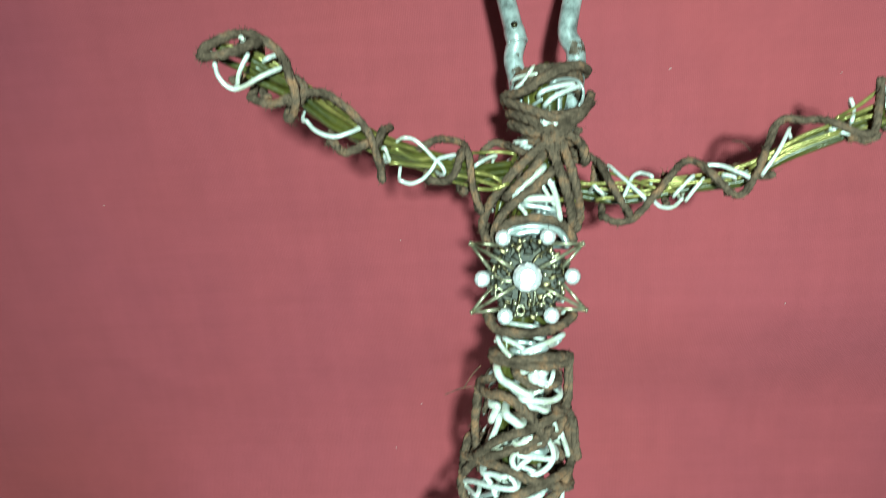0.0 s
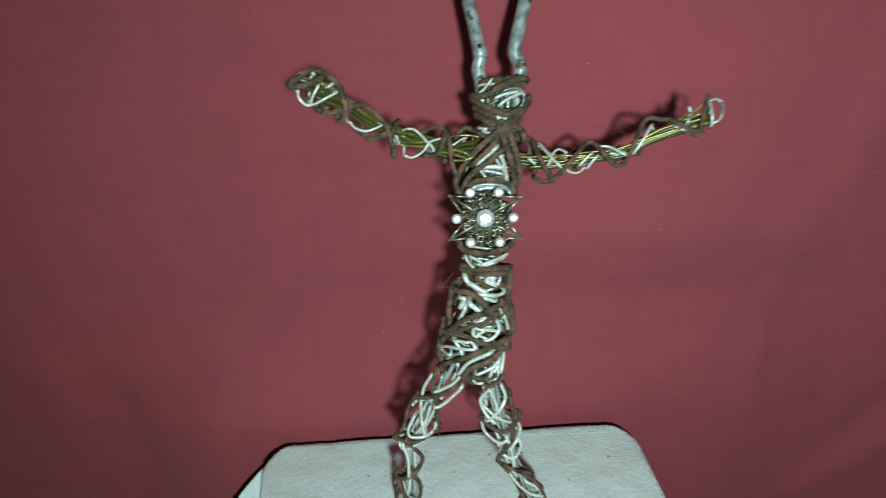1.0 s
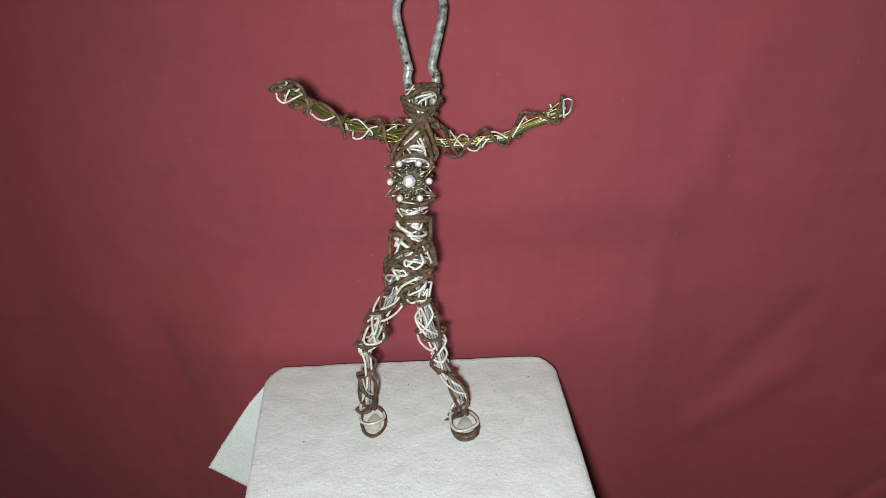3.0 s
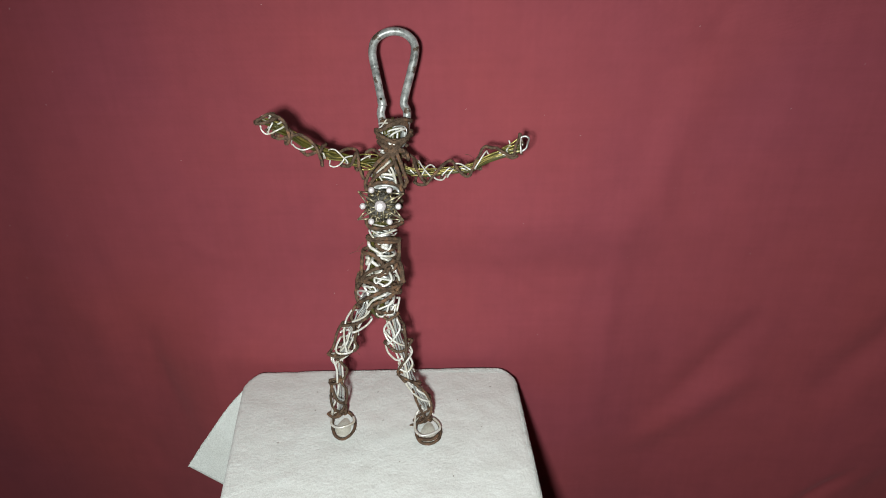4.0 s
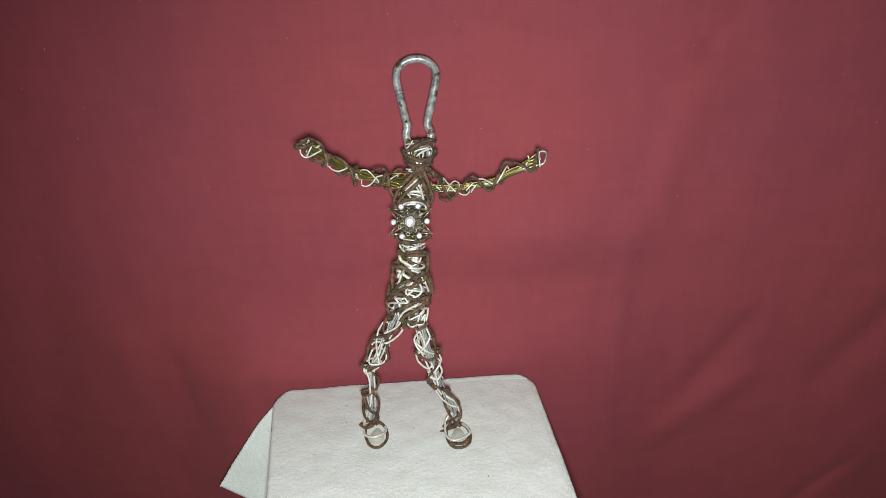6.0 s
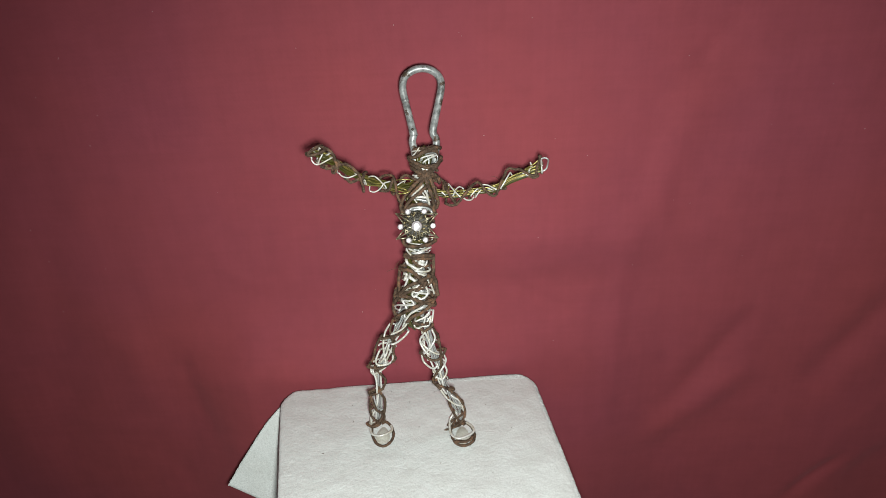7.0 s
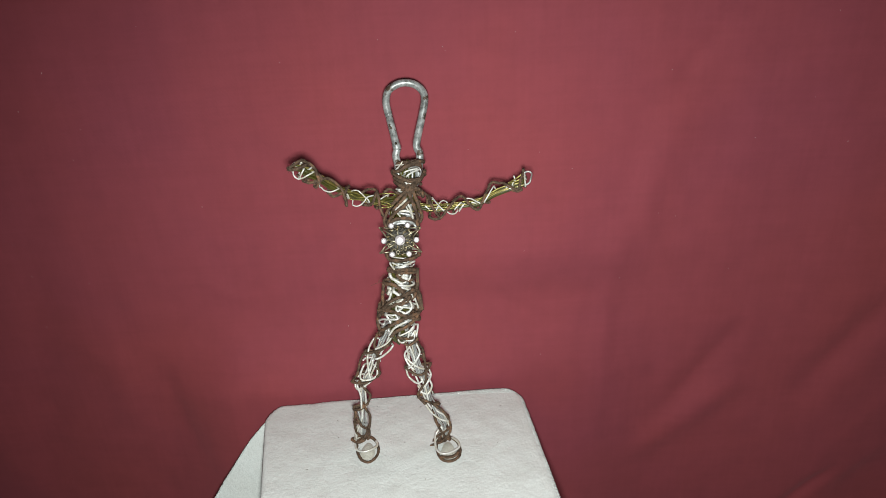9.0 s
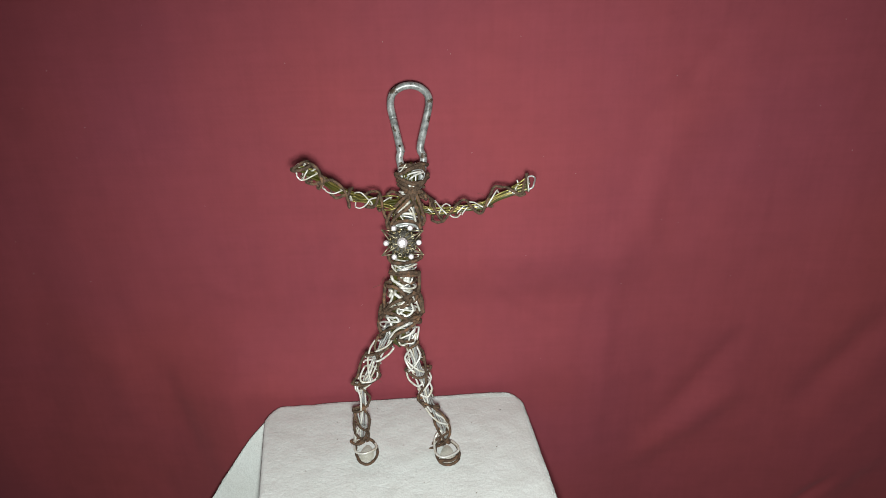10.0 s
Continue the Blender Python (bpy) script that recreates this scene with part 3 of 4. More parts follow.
strand(right_arm, TWINE, 2, (66.8, -1.0), (72.4, -6.0), (76.2, -8.9), (79.2, -9.4), (82.7, -7.1), (86.2, -5.7), (88.4, -2.8), (90.9, 0.6), (94.3, 3.5), (97.6, 4.5), (98.8, 1.8), (101.3, -2.9), (104.4, -7.1), (105.4, -10.3))
strand(right_arm, TWINE, 1, (92.1, 3.7), (95.5, 5.5), (98.9, 5.4))
strand(body, BRASS, 0, (41.5, -7.7), (41.1, -10.6), (41.3, -14.1), stout=1.4)
strand(body, IVORY, 2, (11.9, 3.4), (10.5, -0.2), (9.1, -7.0), stout=1.2)
strand(body, IVORY, 2, (14.8, 1.6), (12.7, -1.9), (9.6, -9.0), stout=1.2)
strand(body, SILVER, 2, (8.7, -0.6), (7.6, -4.8), (7.8, -8.7), (10.3, -10.6), (13.5, -10.1), (15.1, -8.5))
strand(body, IVORY, 1, (4.8, 11.3), (4.8, 8.3), (5.3, 3.6))
strand(body, IVORY, 1, (8.6, 11.0), (6.7, 8.3), (2.6, 4.9))
strand(body, IVORY, 2, (20.4, 2.3), (20.1, 0.5), (19.8, -1.8), stout=1.2)
strand(body, IVORY, 2, (19.5, 3.1), (19.3, 1.3), (19.0, -0.5))
strand(body, IVORY, 1, (26.3, 10.6), (26.0, 8.8), (25.8, 7.1), stout=1.2)
strand(body, IVORY, 1, (27.3, 8.1), (27.2, 6.3), (27.3, 4.0), stout=1.2)
strand(body, IVORY, 2, (43.3, 2.8), (42.0, -1.8), (41.1, -6.6), stout=1.9)
strand(body, SILVER, 1, (45.6, 2.8), (45.5, -3.3), (46.0, -7.6), stout=1.8)
strand(body, SILVER, 1, (49.4, -1.3), (49.1, -4.6), (48.8, -8.1), stout=2.2)
strand(body, IVORY, 2, (45.9, 4.4), (47.5, 2.8), (49.9, 0.7))
strand(body, IVORY, 2, (43.1, 6.2), (38.2, 3.5), (35.5, 1.6), (32.5, -0.4), stout=1.7)
strand(body, IVORY, 3, (34.8, -2.7), (37.1, -5.5), (44.0, -8.1), (49.6, -9.7), stout=1.5)
strand(body, IVORY, 2, (36.5, -1.4), (39.5, -3.9), (43.6, -6.9))
strand(body, TWINE, 3, (1.9, -13.2), (2.7, -8.9), (5.1, -3.0), (7.3, 2.4), (9.9, 6.8), (10.3, 11.1), (8.9, 14.2))
strand(body, TWINE, 3, (10.2, 14.2), (13.1, 12.0), (15.5, 7.7), (17.5, 2.5), (18.5, -1.4), (17.3, -5.6), (15.3, -10.4), (12.7, -13.6))
strand(body, TWINE, 2, (19.7, 12.3), (21.7, 8.5), (22.7, 4.0), (20.8, 0.1))
strand(body, TWINE, 2, (15.2, 12.8), (17.7, 9.4), (19.6, 5.0), (23.0, 1.2))
strand(body, TWINE, 3, (10.4, -13.7), (15.2, -10.9), (17.9, -6.6), (21.0, -3.0))
strand(body, TWINE, 4, (15.8, -10.8), (18.6, -7.5), (21.7, -3.9), (24.6, -0.0), (27.9, 3.3), (32.5, 6.4), (37.9, 9.3), (45.2, 12.7), (50.9, 14.4), (56.2, 15.2), (60.9, 13.1))
strand(body, TWINE, 3, (33.1, -3.4), (37.4, -0.1), (42.3, 3.7), (47.7, 7.4), (52.8, 9.5), (57.3, 10.9), (61.8, 10.5))
strand(body, TWINE, 4, (23.5, 1.7), (27.4, -1.9), (31.6, -5.2), (35.8, -8.7), (42.1, -11.7), (50.8, -13.9))
strand(body, TWINE, 3, (25.1, -4.3), (30.6, -8.6), (36.7, -12.8), (47.6, -16.4), (53.3, -15.7))
strand(body, TWINE, 3, (21.9, -1.3), (22.4, -5.9), (24.6, -10.7), (28.9, -13.3))
strand(body, TWINE, 3, (17.0, -9.5), (19.8, -5.7), (24.1, -2.7), (28.4, -2.8))
strand(body, TWINE, 2, (29.1, 0.9), (33.8, 2.6), (38.5, 5.4), (44.0, 8.7))
strand(body, TWINE, 3, (58.5, 9.8), (54.9, 7.6), (52.1, 3.7), (50.3, -1.4), (50.4, -7.0), (53.1, -12.4), (58.5, -14.8))
strand(body, SILVER, 2, (59.8, 8.3), (55.9, 5.4), (53.8, -1.0), (53.9, -7.6), (56.2, -11.1), (60.3, -12.8), stout=2.2)
strand(body, SILVER, 1, (58.2, 5.4), (55.9, -1.1), (56.1, -7.6), stout=2.2)
strand(body, TWINE, 2, (85.4, 13.3), (89.9, 10.7), (91.0, 5.8), (91.1, -0.5), (89.7, -6.9), (87.6, -12.0), (84.9, -15.2))
strand(body, IVORY, 2, (93.0, 7.6), (94.6, 4.0), (96.1, 1.3), (96.9, -1.5), stout=1.2)
strand(body, IVORY, 2, (93.0, 10.0), (95.8, 8.5), (98.2, 5.4), stout=1.2)
strand(body, IVORY, 3, (91.3, -11.0), (93.3, -6.8), (95.1, -2.2), (96.6, 1.8), stout=1.4)
strand(body, SILVER, 1, (93.7, 4.0), (93.9, 1.3), (94.1, -1.4), stout=1.4)
strand(body, SILVER, 1, (96.5, 4.8), (96.8, 0.3), (95.4, -5.1), stout=2.0)
strand(body, TWINE, 3, (99.2, 11.1), (99.5, 7.2), (98.5, 1.1), (97.9, -5.2), (98.4, -13.5))
strand(body, TWINE, 2, (97.8, 11.2), (98.4, 8.2), (100.0, 4.1), (100.3, -2.9), (100.3, -12.4))
strand(body, IVORY, 3, (101.7, 9.7), (104.3, 7.8), (105.3, 4.6), (106.7, 0.7), (107.3, -1.7), stout=2.1)
strand(body, IVORY, 2, (102.3, -8.4), (104.9, -7.3), (106.6, -3.8), (108.5, 1.3), stout=1.2)
strand(body, IVORY, 3, (108.4, 0.8), (108.7, -4.2), (109.1, -8.9), (108.5, -11.6), stout=1.5)
strand(body, IVORY, 1, (101.8, 1.4), (101.3, -0.3), (101.1, -1.9), stout=1.6)
strand(body, IVORY, 1, (101.6, -2.0), (101.7, -3.5), (102.1, -5.2), stout=2.2)
strand(body, IVORY, 1, (103.4, -1.9), (103.9, -3.6), (104.4, -5.4), stout=2.4)
strand(body, SILVER, 1, (104.9, -7.0), (106.2, -9.1), (107.8, -11.2), stout=1.4)
strand(body, TWINE, 1, (102.6, 3.1), (104.3, 0.2), (105.7, -4.7), (105.1, -10.3))
strand(body, TWINE, 3, (99.0, -13.5), (104.4, -14.2), (110.6, -14.9), (114.7, -13.7))
strand(body, IVORY, 2, (113.3, 10.7), (112.9, 8.5), (115.4, 9.3), (118.8, 10.4), stout=1.9)
strand(body, IVORY, 2, (114.6, 5.7), (116.3, 3.4), (118.1, 0.3), stout=2.2)
strand(body, IVORY, 2, (117.4, 7.8), (121.5, 8.9), (125.9, 10.4), stout=1.6)
strand(body, IVORY, 1, (110.8, -1.6), (111.9, -4.5), (113.1, -7.4), stout=1.6)
strand(body, IVORY, 2, (128.9, 8.1), (125.3, 2.2), (123.0, -1.0), stout=1.7)
strand(body, IVORY, 2, (121.9, -1.9), (122.6, -3.6), (124.0, -5.6), stout=1.7)
strand(body, IVORY, 2, (122.9, -12.7), (128.9, -14.7), (133.3, -15.8), stout=1.4)
strand(body, TWINE, 4, (110.7, 14.7), (109.7, 11.5), (108.3, 6.9), (109.6, 2.1), (113.4, -1.7), (117.8, -4.8), (122.0, -7.3))
strand(body, TWINE, 4, (135.3, 15.8), (125.6, 9.7), (120.7, 3.4), (118.3, -2.0), (116.2, -6.5), (114.6, -11.3), (115.6, -14.6))
strand(body, TWINE, 2, (126.9, 0.2), (124.3, -6.2), (122.1, -11.0), (118.4, -13.2))
strand(body, TWINE, 3, (116.7, -14.5), (122.5, -17.3), (129.4, -18.1), (135.2, -19.1))
strand(body, TWINE, 2, (111.2, 15.0), (118.9, 15.7), (128.1, 16.1), (131.9, 15.1))
strand(body, IVORY, 2, (128.5, 10.8), (122.9, 4.5), (119.2, -2.5), stout=1.7)
strand(body, IVORY, 3, (124.5, 1.9), (121.9, -6.8), (129.4, -10.5), (133.8, -7.1), (135.1, -0.4), (130.4, 3.3), (125.2, 1.2), stout=1.5)
strand(body, IVORY, 2, (128.3, 1.6), (129.4, -4.5), (131.0, -11.3), stout=1.3)
strand(body, IVORY, 2, (134.1, 2.2), (131.3, -0.3), (129.3, -2.7), stout=1.3)
strand(body, IVORY, 1, (132.4, 0.5), (133.8, -2.4), (135.1, -5.7), stout=1.3)
strand(body, SILVER, 1, (127.1, -0.2), (127.5, -3.7), (128.2, -7.3), stout=2.2)
strand(body, IVORY, 2, (116.5, -9.5), (119.6, -10.6), (124.2, -11.8), stout=1.4)
strand(body, TWINE, 3, (114.7, -11.1), (124.6, -15.6), (134.3, -17.3), (139.6, -14.6))
strand(body, TWINE, 4, (137.5, 19.5), (133.0, 8.0), (135.4, -1.1), (138.7, -10.1), (142.7, -16.5))
strand(body, TWINE, 3, (145.6, 19.7), (137.9, 16.1), (129.5, 8.1), (124.3, -0.9), (119.9, -8.5))
strand(body, TWINE, 4, (137.1, -16.6), (136.9, -10.0), (140.4, -1.2), (146.3, 7.5), (157.9, 16.6), (161.9, 16.8))
strand(body, IVORY, 2, (139.0, 13.1), (137.6, 9.2), (136.9, 5.1), stout=1.4)
strand(body, IVORY, 3, (148.2, 14.0), (151.0, 18.0), (148.9, 19.0), (144.6, 15.8), (141.8, 9.9), (139.9, 1.7), stout=1.4)
strand(body, IVORY, 2, (138.9, 12.3), (141.5, 10.0), (145.2, 7.7), stout=1.4)
strand(body, IVORY, 2, (135.9, 4.0), (138.0, 2.5), (140.9, 1.0), stout=1.4)
strand(body, SILVER, 2, (152.4, 15.4), (147.4, 12.1), (143.2, 7.9), stout=1.6)
strand(body, IVORY, 3, (141.2, -6.9), (144.3, -1.5), (149.3, 4.6), (157.0, 8.3), stout=1.6)
strand(body, TWINE, 3, (141.6, -12.6), (146.9, -6.1), (151.2, 1.4), (156.9, 6.8))
strand(body, IVORY, 2, (148.0, -12.6), (151.8, -9.8), (158.1, -8.8), stout=1.4)
strand(body, IVORY, 2, (155.7, -1.2), (153.7, -6.1), (150.6, -12.5), stout=1.4)
strand(body, TWINE, 2, (157.9, -0.4), (160.2, -8.1), (164.7, -14.5))
strand(body, IVORY, 2, (161.0, 0.1), (164.7, -1.3), (164.7, -4.3), stout=1.3)
strand(body, TWINE, 2, (133.0, 18.8), (142.1, 20.3), (152.4, 19.8), (158.6, 16.9))
strand(left_leg, IVORY, 2, (2, -1), (7, -6), (15, -5), (24, 1))
strand(left_leg, IVORY, 3, (16, -11), (23, -10), (29, -7), (32, -4))
strand(left_leg, IVORY, 1, (18, 7), (26, 7), (34, 4))
strand(left_leg, IVORY, 2, (34, 4), (44, -1), (53, -6))
strand(left_leg, IVORY, 2, (44, 4), (53, 4), (57, 1), (55, -6), (51, -10), (44, -9))
strand(left_leg, IVORY, 1, (35, -2), (45, -3), (53, -1))
strand(left_leg, SILVER, 1, (16, 1), (9, 0), (3, 1))
strand(left_leg, SILVER, 1, (31, 1), (23, 0), (14, 2))
strand(left_leg, TWINE, 3, (34, 8), (28, 2), (22, -4), (13, -8))
strand(left_leg, TWINE, 2, (32, 8), (42, 9), (54, 7), (64, 9))
strand(left_leg, TWINE, 3, (64, 9), (60, -2), (54, -9), (47, -12))
strand(left_leg, TWINE, 2, (13, 6), (21, 4), (27, -2), (35, -7))
strand(left_leg, TWINE, 1, (31, -6), (40, -8), (47, -12))
strand(left_leg, IVORY, 2, (64, 6), (68, 5), (69, 1))
strand(left_leg, IVORY, 3, (65, 3), (74, 0), (87, 0))
strand(left_leg, IVORY, 2, (58, -7), (63, -4), (67, 0))
strand(left_leg, IVORY, 0, (87, -1), (102, 0), (117, 4), (129, 5))
strand(left_leg, SILVER, 0, (94, 3), (104, 0), (108, -5))
strand(left_leg, TWINE, 3, (61, 2), (69, -5), (76, -8), (84, -5), (89, 2), (92, 8))
strand(left_leg, TWINE, 2, (91, 8), (101, 3), (108, -1), (116, -7), (126, -7))
strand(left_leg, TWINE, 2, (86, -2), (99, -7), (112, -7), (122, -3), (129, 3))
strand(left_leg, TWINE, 1, (94, 6), (109, 7), (119, 3), (127, -6))
strand(left_leg, TWINE, 3, (129, 9), (128, 3), (125, -3))
strand(right_leg, IVORY, 2, (13, 2), (21, 8), (29, 7), (35, 3))
strand(right_leg, IVORY, 3, (13, -5), (21, -6), (27, -1), (33, 7))
strand(right_leg, IVORY, 2, (24, 7), (32, 1), (38, -5))
strand(right_leg, IVORY, 1, (13, 2), (23, 0), (30, 1))
strand(right_leg, SILVER, 1, (28, -1), (36, -1), (45, 0))
strand(right_leg, IVORY, 2, (35, 10), (44, 11), (50, 6), (49, 1))
strand(right_leg, IVORY, 3, (41, -9), (48, -9), (51, -5), (55, 1))
strand(right_leg, IVORY, 2, (59, 6), (64, 0), (59, -6), (51, -6))
strand(right_leg, IVORY, 2, (47, 0), (56, 0), (70, 1))
strand(right_leg, TWINE, 3, (34, 10), (41, 3), (42, -5), (39, -12))
strand(right_leg, TWINE, 3, (25, -9), (38, -7), (49, -3), (56, 4), (65, 9), (74, 5))
strand(right_leg, TWINE, 3, (67, 9), (73, 1), (81, -5))
strand(right_leg, TWINE, 2, (14, -6), (21, -9), (29, -8))
strand(right_leg, TWINE, 3, (8, 9), (11, 2), (8, -6))
strand(right_leg, IVORY, 2, (4, -1), (-1, -6), (7, -2), (6, 6))
strand(right_leg, IVORY, 1, (-3, -9), (5, -6))
strand(right_leg, IVORY, 3, (74, 5), (85, 5), (94, 2), (100, -4))
strand(right_leg, IVORY, 1, (86, 0), (96, -4), (105, -3))
strand(right_leg, SILVER, 0, (80, 1), (94, 4), (106, 3))
strand(right_leg, TWINE, 3, (77, -1), (88, -4), (97, -5), (106, -4), (114, -2), (122, 3))
strand(right_leg, TWINE, 2, (86, 4), (99, 7), (114, 3), (120, -4))
strand(right_leg, TWINE, 3, (108, 0), (117, 7), (124, 11))
strand(right_leg, TWINE, 3, (130, 13), (126, 6), (120, 0))
strand(right_leg, IVORY, 1, (109, 2), (117, 7), (127, 8))


# cut wire ends that stand up between the carabiner's legs
for dx, dz, lean in ((0.013, 0.266, -0.001), (0.016, 0.269, 0.001), (0.019, 0.270, 0.000), (0.022, 0.268, 0.002), (0.024, 0.273, -0.003)):
    figure.tube([Vector((dx, 0.056, dz - 0.014)), Vector((dx + lean, 0.0535, dz))], 0.0016, OLIVE if dz < 0.272 else SILVER, 8)

# a few long loose fibres of the twine
for limb, s, v, dx, dz in ((body, 112, 16, -0.011, -0.002), (body, 104, 15, -0.006, -0.007), (right_arm, 66, -6, -0.007, 0.004), (left_leg, 52, -9, 0.006, -0.004)):
    root = limb.place(s, v, 0)
    tip = root + Vector((dx, -0.002, dz))
    figure.tube(smooth([root, root.lerp(tip, 0.5) + Vector((0, -0.001, 0.0012)), tip], 5), 0.00016, TWINE, 4)

# the feet: a twine ring and a white wire bent flat on the towel
for ring in (
    ((-0.042, 0.026, 0.006), (-0.034, 0.027, 0.005), (-0.027, 0.020, 0.004), (-0.0245, 0.009, 0.0028), (-0.027, -0.001, 0.0026), (-0.033, -0.006, 0.0026), (-0.040, -0.002, 0.0026), (-0.0445, 0.008, 0.003), (-0.0455, 0.019, 0.005)),
    ((0.038, 0.022, 0.006), (0.045, 0.020, 0.005), (0.0515, 0.013, 0.004), (0.0535, 0.003, 0.0028), (0.051, -0.006, 0.0026), (0.044, -0.0105, 0.0026), (0.036, -0.008, 0.0026), (0.032, 0.001, 0.003), (0.0315, 0.012, 0.005)),
):
    twine_along(smooth([Vector(p) for p in ring], 6, True), 0.00135)
# the dark second turn under one toe
twine_along(smooth([Vector(p) for p in ((0.0345, -0.0055, 0.004), (0.040, -0.0085, 0.0055), (0.047, -0.0075, 0.0055), (0.0525, 0.0, 0.005))], 6), 0.0014)
for toe in (
    ((-0.041, 0.024, 0.022), (-0.0455, 0.030, 0.016), (-0.0475, 0.021, 0.007), (-0.0455, 0.010, 0.005), (-0.039, 0.0065, 0.0045), (-0.032, 0.008, 0.005), (-0.026, 0.0135, 0.005), (-0.0275, 0.020, 0.006)),
    ((0.038, 0.023, 0.018), (0.031, 0.019, 0.010), (0.0305, 0.006, 0.005), (0.036, -0.002, 0.0045), (0.044, -0.001, 0.0045), (0.0525, 0.005, 0.005), (0.0515, 0.012, 0.006), (0.046, 0.019, 0.006)),
):
    figure.tube(smooth([Vector(p) for p in toe], 6), 0.00115, IVORY, 7, True)

# pale set glue that fills the toes
GLUE = spotted("pale_set_glue", (0.74, 0.73, 0.65), (0.58, 0.56, 0.47), 160, 0.4, 0.7, 0.28)
for cx, cy in ((-0.0352, 0.0115), (0.0420, 0.0065)):
    k, n = figure.slot(GLUE), len(figure.verts)
    figure.verts.append(Vector((cx, cy + 0.002, 0.0022)))
    for reach, z in ((0.55, 0.0019), (1.0, 0.0006)):
        for q in range(16):
            a = q * math.pi / 8
            figure.verts.append(Vector((cx + 0.0068 * reach * math.cos(a) * (1 - 0.35 * math.sin(a)), cy + 0.0128 * reach * math.sin(a), z + 0.0004 * noise.noise((a, reach, cx * 90)))))
    for q in range(16):
        e = (q + 1) % 16
        figure.faces += [(n, n + 1 + q, n + 1 + e), (n + 1 + q, n + 17 + q, n + 17 + e, n + 1 + e)]
        figure.slots += [k, k]

wire_figure = new("wire_figure", figure.mesh("wire_figure"))
tagged(wire_figure, "figure of ivory and brass wire bound with brown twine", "sculpture")

# ---- the carabiner that crowns the figure ----
carabiner = tagged(new("carabiner"), "worn galvanised steel carabiner bound upright with twine", "carabiner")
HOOK = ((0.0065, 0.075, 0.297), (0.004, 0.079, 0.307), (0.002, 0.083, 0.318), (0.004, 0.087, 0.327), (0.011, 0.089, 0.3322), (0.020, 0.090, 0.3338),
        (0.029, 0.089, 0.3313), (0.035, 0.086, 0.325), (0.0355, 0.083, 0.317), (0.032, 0.078, 0.303), (0.028, 0.071, 0.289), (0.0268, 0.068, 0.2815), (0.0292, 0.066, 0.276),
        (0.0285, 0.063, 0.267), (0.026, 0.058, 0.255), (0.018, 0.055, 0.248), (0.011, 0.058, 0.255), (0.0095, 0.063, 0.268), (0.0083, 0.066, 0.275), (0.0098, 0.0675, 0.2805))
hook_points = [Vector(p) for p in HOOK]
notch = hook_points[1]
hook = Skin()
hook.tube(smooth(hook_points[1:], 6), 0.0033, STEEL, 14)
skin_part("hook", hook, carabiner)
gate = Skin()
hinge = hook_points[-1]
gate.tube([notch.lerp(hinge, k) for k in (0.02, 0.04, 0.3, 0.6, 0.82, 0.86, 1.0, 1.03)], [0.0029, 0.0032, 0.0032, 0.0032, 0.0033, 0.0036, 0.0036, 0.003], STEEL, 14)
skin_part("gate", gate, carabiner, "straight sprung gate with a dark seam")
pin = Skin()
at = notch.lerp(hinge, 0.86)
pin.tube([at + Vector((0, -0.0038, 0.002)), at + Vector((0, 0.0038, -0.002))], 0.0011, BRONZE, 10)
skin_part("hinge_pin", pin, carabiner, "small rusty hinge pin")
# thin bright line round the seam, as a ring
collar = Skin()
way = (hinge - notch).normalized()
lean = (way.orthogonal().normalized(), way.cross(way.orthogonal().normalized()))
collar.tube([hinge + (lean[0] * math.cos(q * 0.2618) + lean[1] * math.sin(q * 0.2618)) * 0.0034 + way * 0.0004 for q in range(25)], 0.00042, SILVER, 6)
skin_part("collar", collar, carabiner, "thin bright ring at the hinge")

# ---- the star brooch on the chest ----
brooch = tagged(new("brooch"), "antique brass star brooch set with seven clear rhinestones", "brooch")
brooch.matrix_world = pose(0.009, 0.0280, 0.2105, 70, 0, 0)
MM = 0.001


def flat(x, y, z=0.0):
    return Vector((x * MM, y * MM, z * MM))


def gem(radius):
    """A round faceted stone: girdle, crown and table."""
    bm = bmesh.new()
    rings = ((1.0, 0.0, 0.0), (1.0, 0.14, 0.0), (0.80, 0.42, 0.5), (0.46, 0.66, 0.0))
    made = []
    for r, h, shift in rings:
        made.append([bm.verts.new((radius * r * math.cos((i + shift) * math.pi / 6), radius * r * math.sin((i + shift) * math.pi / 6), radius * h * (1 + (0.16 if i % 2 else -0.16) * (0.15 < h < 0.6)))) for i in range(12)])
    for a, b in zip(made, made[1:]):
        for i in range(12):
            bm.faces.new((a[i], a[(i + 1) % 12], b[i]))
            bm.faces.new((a[(i + 1) % 12], b[(i + 1) % 12], b[i]))
    bm.faces.new(made[-1])
    bm.faces.new(list(reversed(made[0])))
    return bm


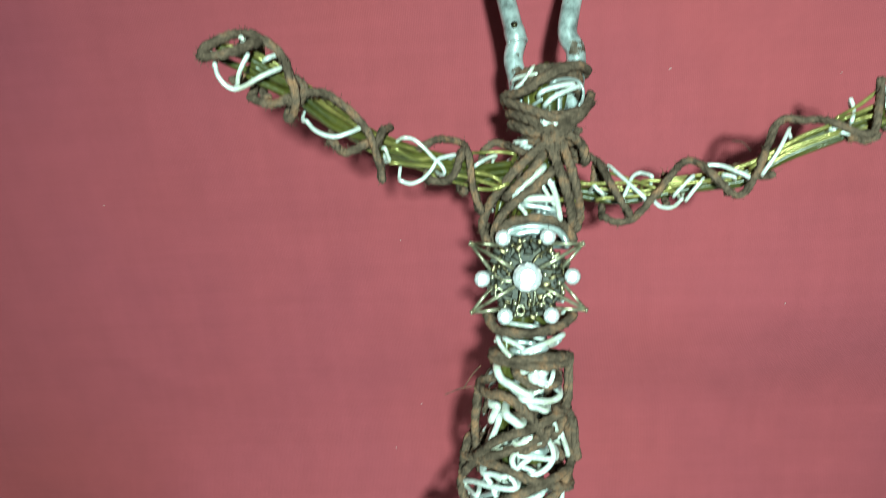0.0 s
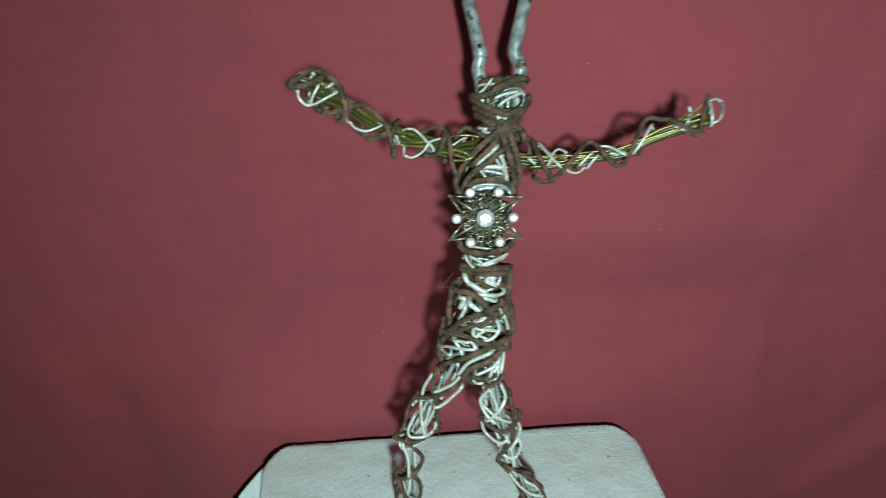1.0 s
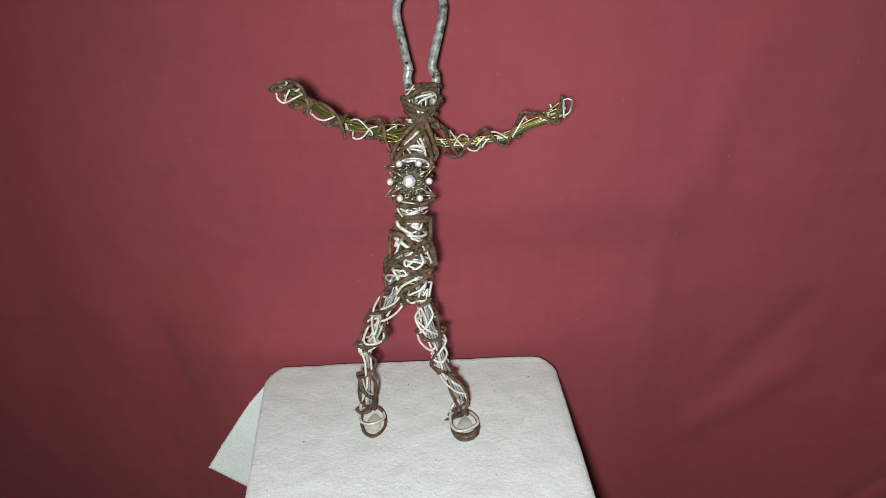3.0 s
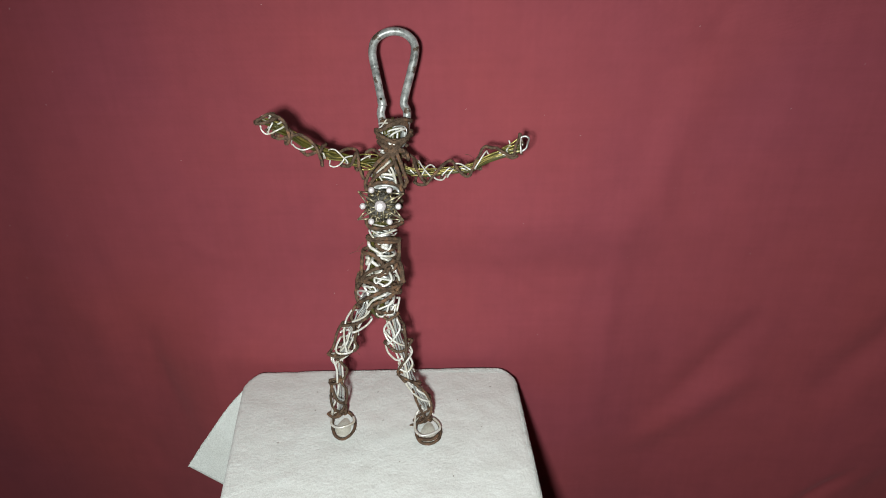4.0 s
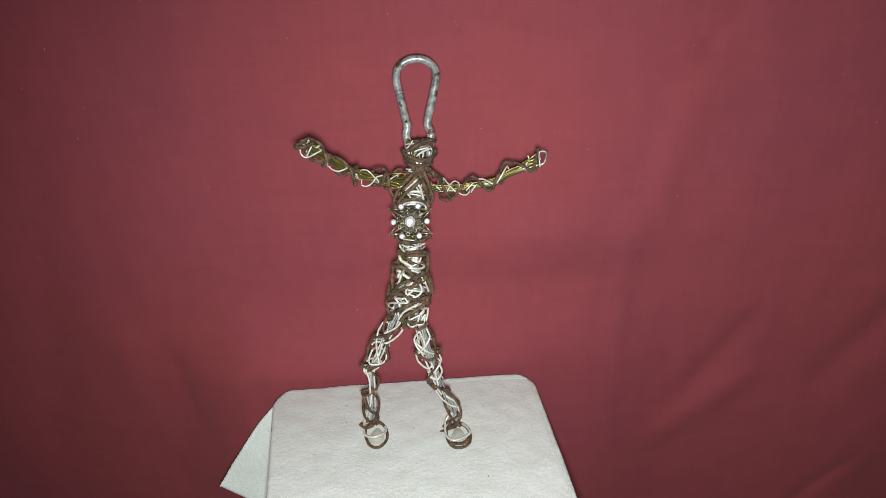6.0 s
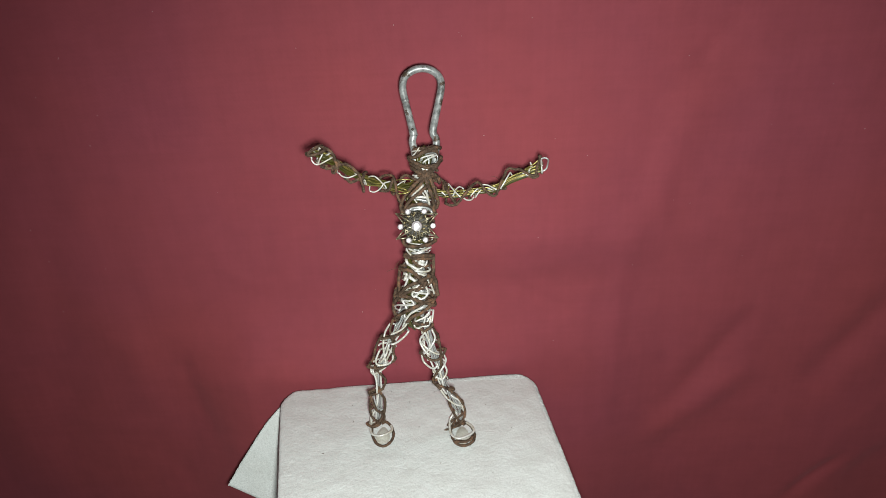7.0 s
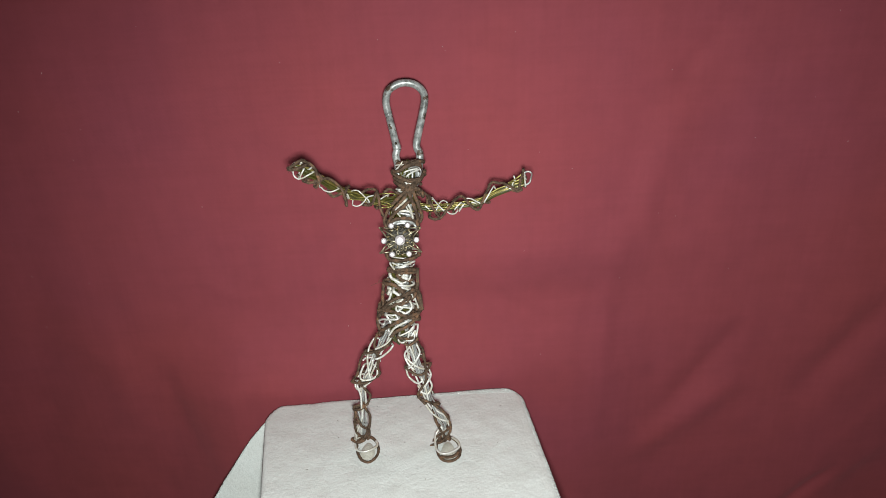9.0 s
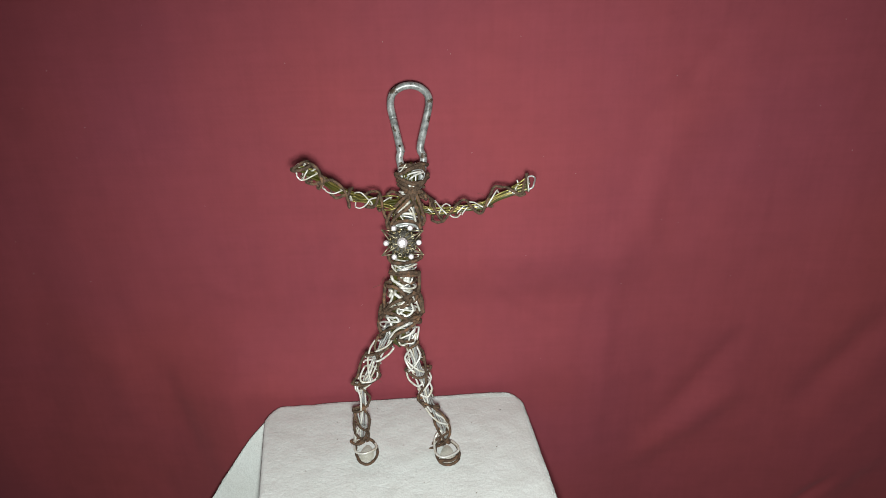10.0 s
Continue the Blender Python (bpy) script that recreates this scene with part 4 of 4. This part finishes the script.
plate = Skin()
plate.tube(smooth([flat(11.0 * math.cos(a / 24 * 6.2832), 12.0 * math.sin(a / 24 * 6.2832), -2.4) for a in range(24)], 2, True), 0.0008, DARK_BRASS, 6)
skin_part("rim", plate, brooch)
# dark plate added to close the gaps behind the open work
bm = bmesh.new()
bmesh.ops.create_cone(bm, cap_ends=True, segments=28, radius1=11.0 * MM, radius2=9.6 * MM, depth=1.2 * MM)
back = part("back_plate", bm, DARK_BRASS, brooch, "dark brass plate", flat=True)
back.matrix_basis = Matrix.Translation(flat(0, 0, -2.6)) @ Matrix.Scale(1.06, 4, (0, 1, 0))
rng = random.Random(3)
for i in range(11):
    a = i / 11 * 6.2832 + rng.uniform(-0.12, 0.12)
    b = a + rng.uniform(-0.45, 0.45)
    r = rng.uniform(9.5, 13.0)
    rib = Skin()
    rib.tube(smooth([flat(3.5 * math.cos(a), 3.5 * math.sin(a), -0.6), flat(0.55 * r * math.cos((a + b) / 2 + 0.1), 0.55 * r * math.sin((a + b) / 2 + 0.1), rng.uniform(-0.8, 0.3)), flat(r * math.cos(b), r * math.sin(b), -1.6)], 4), 0.0005, BRIGHT_BRASS if i % 3 == 0 else BRONZE, 5)
    skin_part("filigree_rib", rib, brooch)
for lx, ly, lr in ((6.2, -7.4, 1.5), (-9.0, -4.6, 1.2), (-2.4, -10.4, 1.3), (9.2, 4.8, 1.3)):
    curl = Skin()
    curl.tube(smooth([flat(lx + lr * math.cos(q), ly + lr * 1.15 * math.sin(q), -0.1) for q in (0, 1.05, 2.1, 3.14, 4.2, 5.24)], 3, True), 0.0005, BRIGHT_BRASS, 5)
    skin_part("filigree_loop", curl, brooch)


def bead(r):
    bm = bmesh.new()
    bmesh.ops.create_icosphere(bm, subdivisions=2, radius=r * MM)
    return bm


def nugget():
    """A small cast leaf: a pointed lump, wider than high."""
    bm = box(-1.25 * MM, 1.25 * MM, -0.9 * MM, 0.9 * MM, -0.5 * MM, 0.5 * MM, 0.00035)
    for v in bm.verts:
        v.co.y *= 1.0 - 0.35 * v.co.x / (1.25 * MM)
        v.co.z += 0.25 * MM * math.cos(v.co.y / MM * 1.6)
    return bm


def scattered(ob, x, y, z, turn, size):
    ob.matrix_basis = Matrix.Translation(flat(x, y, z)) @ Matrix.Rotation(turn, 4, "Z") @ Matrix.Rotation(turn * 1.7 % 0.8 - 0.4, 4, "X") @ Matrix.Scale(size, 4)


bright_bead, dark_bead = part("bead", bead(0.85), BRIGHT_BRASS, brooch), part("bead", bead(0.85), BRONZE, brooch)
scattered(bright_bead, 5.6, 0.6, 0.9, 0, 1.0)
scattered(dark_bead, -5.6, 1.2, 0.7, 0, 1.0)
for i in range(1, 30):
    a, r = i * 2.39996, 5.3 + 7.4 * math.sqrt(i / 30)
    ob = new("bead", (bright_bead if i % 3 else dark_bead).data)
    ob.parent = brooch
    scattered(ob, r * math.cos(a), 1.02 * r * math.sin(a), 0.9 - 0.05 * i, 0, rng.uniform(0.55, 1.05))
cast_leaf, dull_leaf = part("nugget", nugget(), BRONZE, brooch), part("nugget", nugget(), DARK_BRASS, brooch)
scattered(cast_leaf, -2.2, 9.6, 0.5, 0.6, 1.15)
scattered(dull_leaf, 2.6, 9.8, 0.4, 2.2, 1.15)
for i in range(1, 72):
    a, r = i * 2.39996 + 1.1, 5.4 + 7.0 * math.sqrt(i / 72)
    ob = new("nugget", (cast_leaf if i % 5 in (0, 2) else dull_leaf).data)
    ob.parent = brooch
    scattered(ob, r * math.cos(a), 1.04 * r * math.sin(a), rng.uniform(-1.6, 0.1), rng.uniform(0, 6.28), rng.uniform(0.65, 1.2))

for tx, ty, ax, ay in ((-17.5, 11.5, -7, 10.4), (18, 9.8, 7.5, 10.2), (-18, -10.5, -7.5, -9.6), (18, -11, 7.5, -10.0)):
    ray = Skin()
    sx = -1 if tx < 0 else 1
    sy = -1 if ty < 0 else 1
    tip = flat(tx, ty, 0.2)
    ray.tube([flat(3.4 * sx, 2.4 * sy, 1.4), flat(0.5 * tx, 0.52 * ty, 1.0), tip], [0.0007, 0.00065, 0.0005], BRIGHT_BRASS, 6)
    ray.tube([flat(ax, ay, 0), flat((ax + tx) / 2, (ay + ty) / 2, 0.3), tip], [0.00065, 0.0006, 0.0005], BRIGHT_BRASS, 6)
    ray.tube([flat(11 * sx, 2.4 * sy, 0), flat((11 * sx + tx) / 2, (2.4 * sy + ty) / 2, 0.3), tip], [0.00065, 0.0006, 0.0005], BRIGHT_BRASS, 6)
    ray.tube([tip + flat(-0.5 * sx, -0.2 * sy), tip + flat(0.3 * sx, 0.15 * sy)], 0.0008, BRIGHT_BRASS, 7)
    skin_part("star_ray", ray, brooch, "brass ray coloured bright for its glints")

for gx, gy, gr in ((0, 0, 4.6), (-14, 0, 2.5), (14, -0.3, 2.5), (-7, 12.6, 2.5), (7, 12.4, 2.5), (-7.4, -12, 2.5), (7, -12.2, 2.5)):
    stone = part("rhinestone", gem(gr * MM), CRYSTAL, brooch, flat=True)
    stone.matrix_basis = Matrix.Translation(flat(gx, gy, 2.2 if gr > 3 else 0.9)) @ Matrix.Rotation(gx * 0.3 + gy, 4, "Z")
    claw = Skin()
    claw.tube([flat(0, 0, -1.8), flat(0, 0, -0.2), flat(0, 0, 0.1)], [gr * MM * 0.7, gr * MM * 1.04, gr * MM * 1.06], BRONZE, 14)
    skin_part("setting", claw, stone, "dark brass cup setting")

# ---- specks of brown lint on the towel ----
lint = Skin()
rng = random.Random(21)
for x, y in ((-0.066, 0.033), (0.016, 0.075), (-0.01, 0.06), (0.068, 0.05), (0.09, 0.012), (-0.09, -0.01), (0.02, -0.03), (0.066, -0.045), (-0.03, 0.08), (0.10, 0.07), (-0.07, 0.06), (0.0, 0.02)):
    c = towel_place(x, y) + Vector((0, 0, 0.0012))
    a = rng.uniform(0, 6.28)
    d = Vector((math.cos(a), math.sin(a), 0)) * rng.uniform(0.0004, 0.001)
    lint.tube(smooth([c - d, c + Vector((0.0002, 0.0003, 0.0003)), c + d], 2), 0.00022, TWINE, 5)
tagged(new("lint", lint.mesh("lint")), "tiny brown specks of lint on the white towel", "lint", kind="stuff")

# ---- pale lint caught on the burgundy cloth ----
fluff = Skin()
rng = random.Random(8)
for i in range(40):
    x, z = rng.uniform(-0.40, 0.50), rng.uniform(0.02, 0.50)
    c = Vector((x, cloth_y(x, z) - 0.0018, z))
    a = rng.uniform(0, 6.28)
    d = Vector((math.cos(a), 0, math.sin(a))) * rng.uniform(0.0002, 0.0007)
    fluff.tube(smooth([c - d, c + Vector((0.0002, -0.0003, 0.0003)), c + d], 2), 0.00011, IVORY, 4)
tagged(new("cloth_lint", fluff.mesh("cloth_lint")), "tiny pale fibres of lint on the burgundy cloth", "lint", kind="stuff")
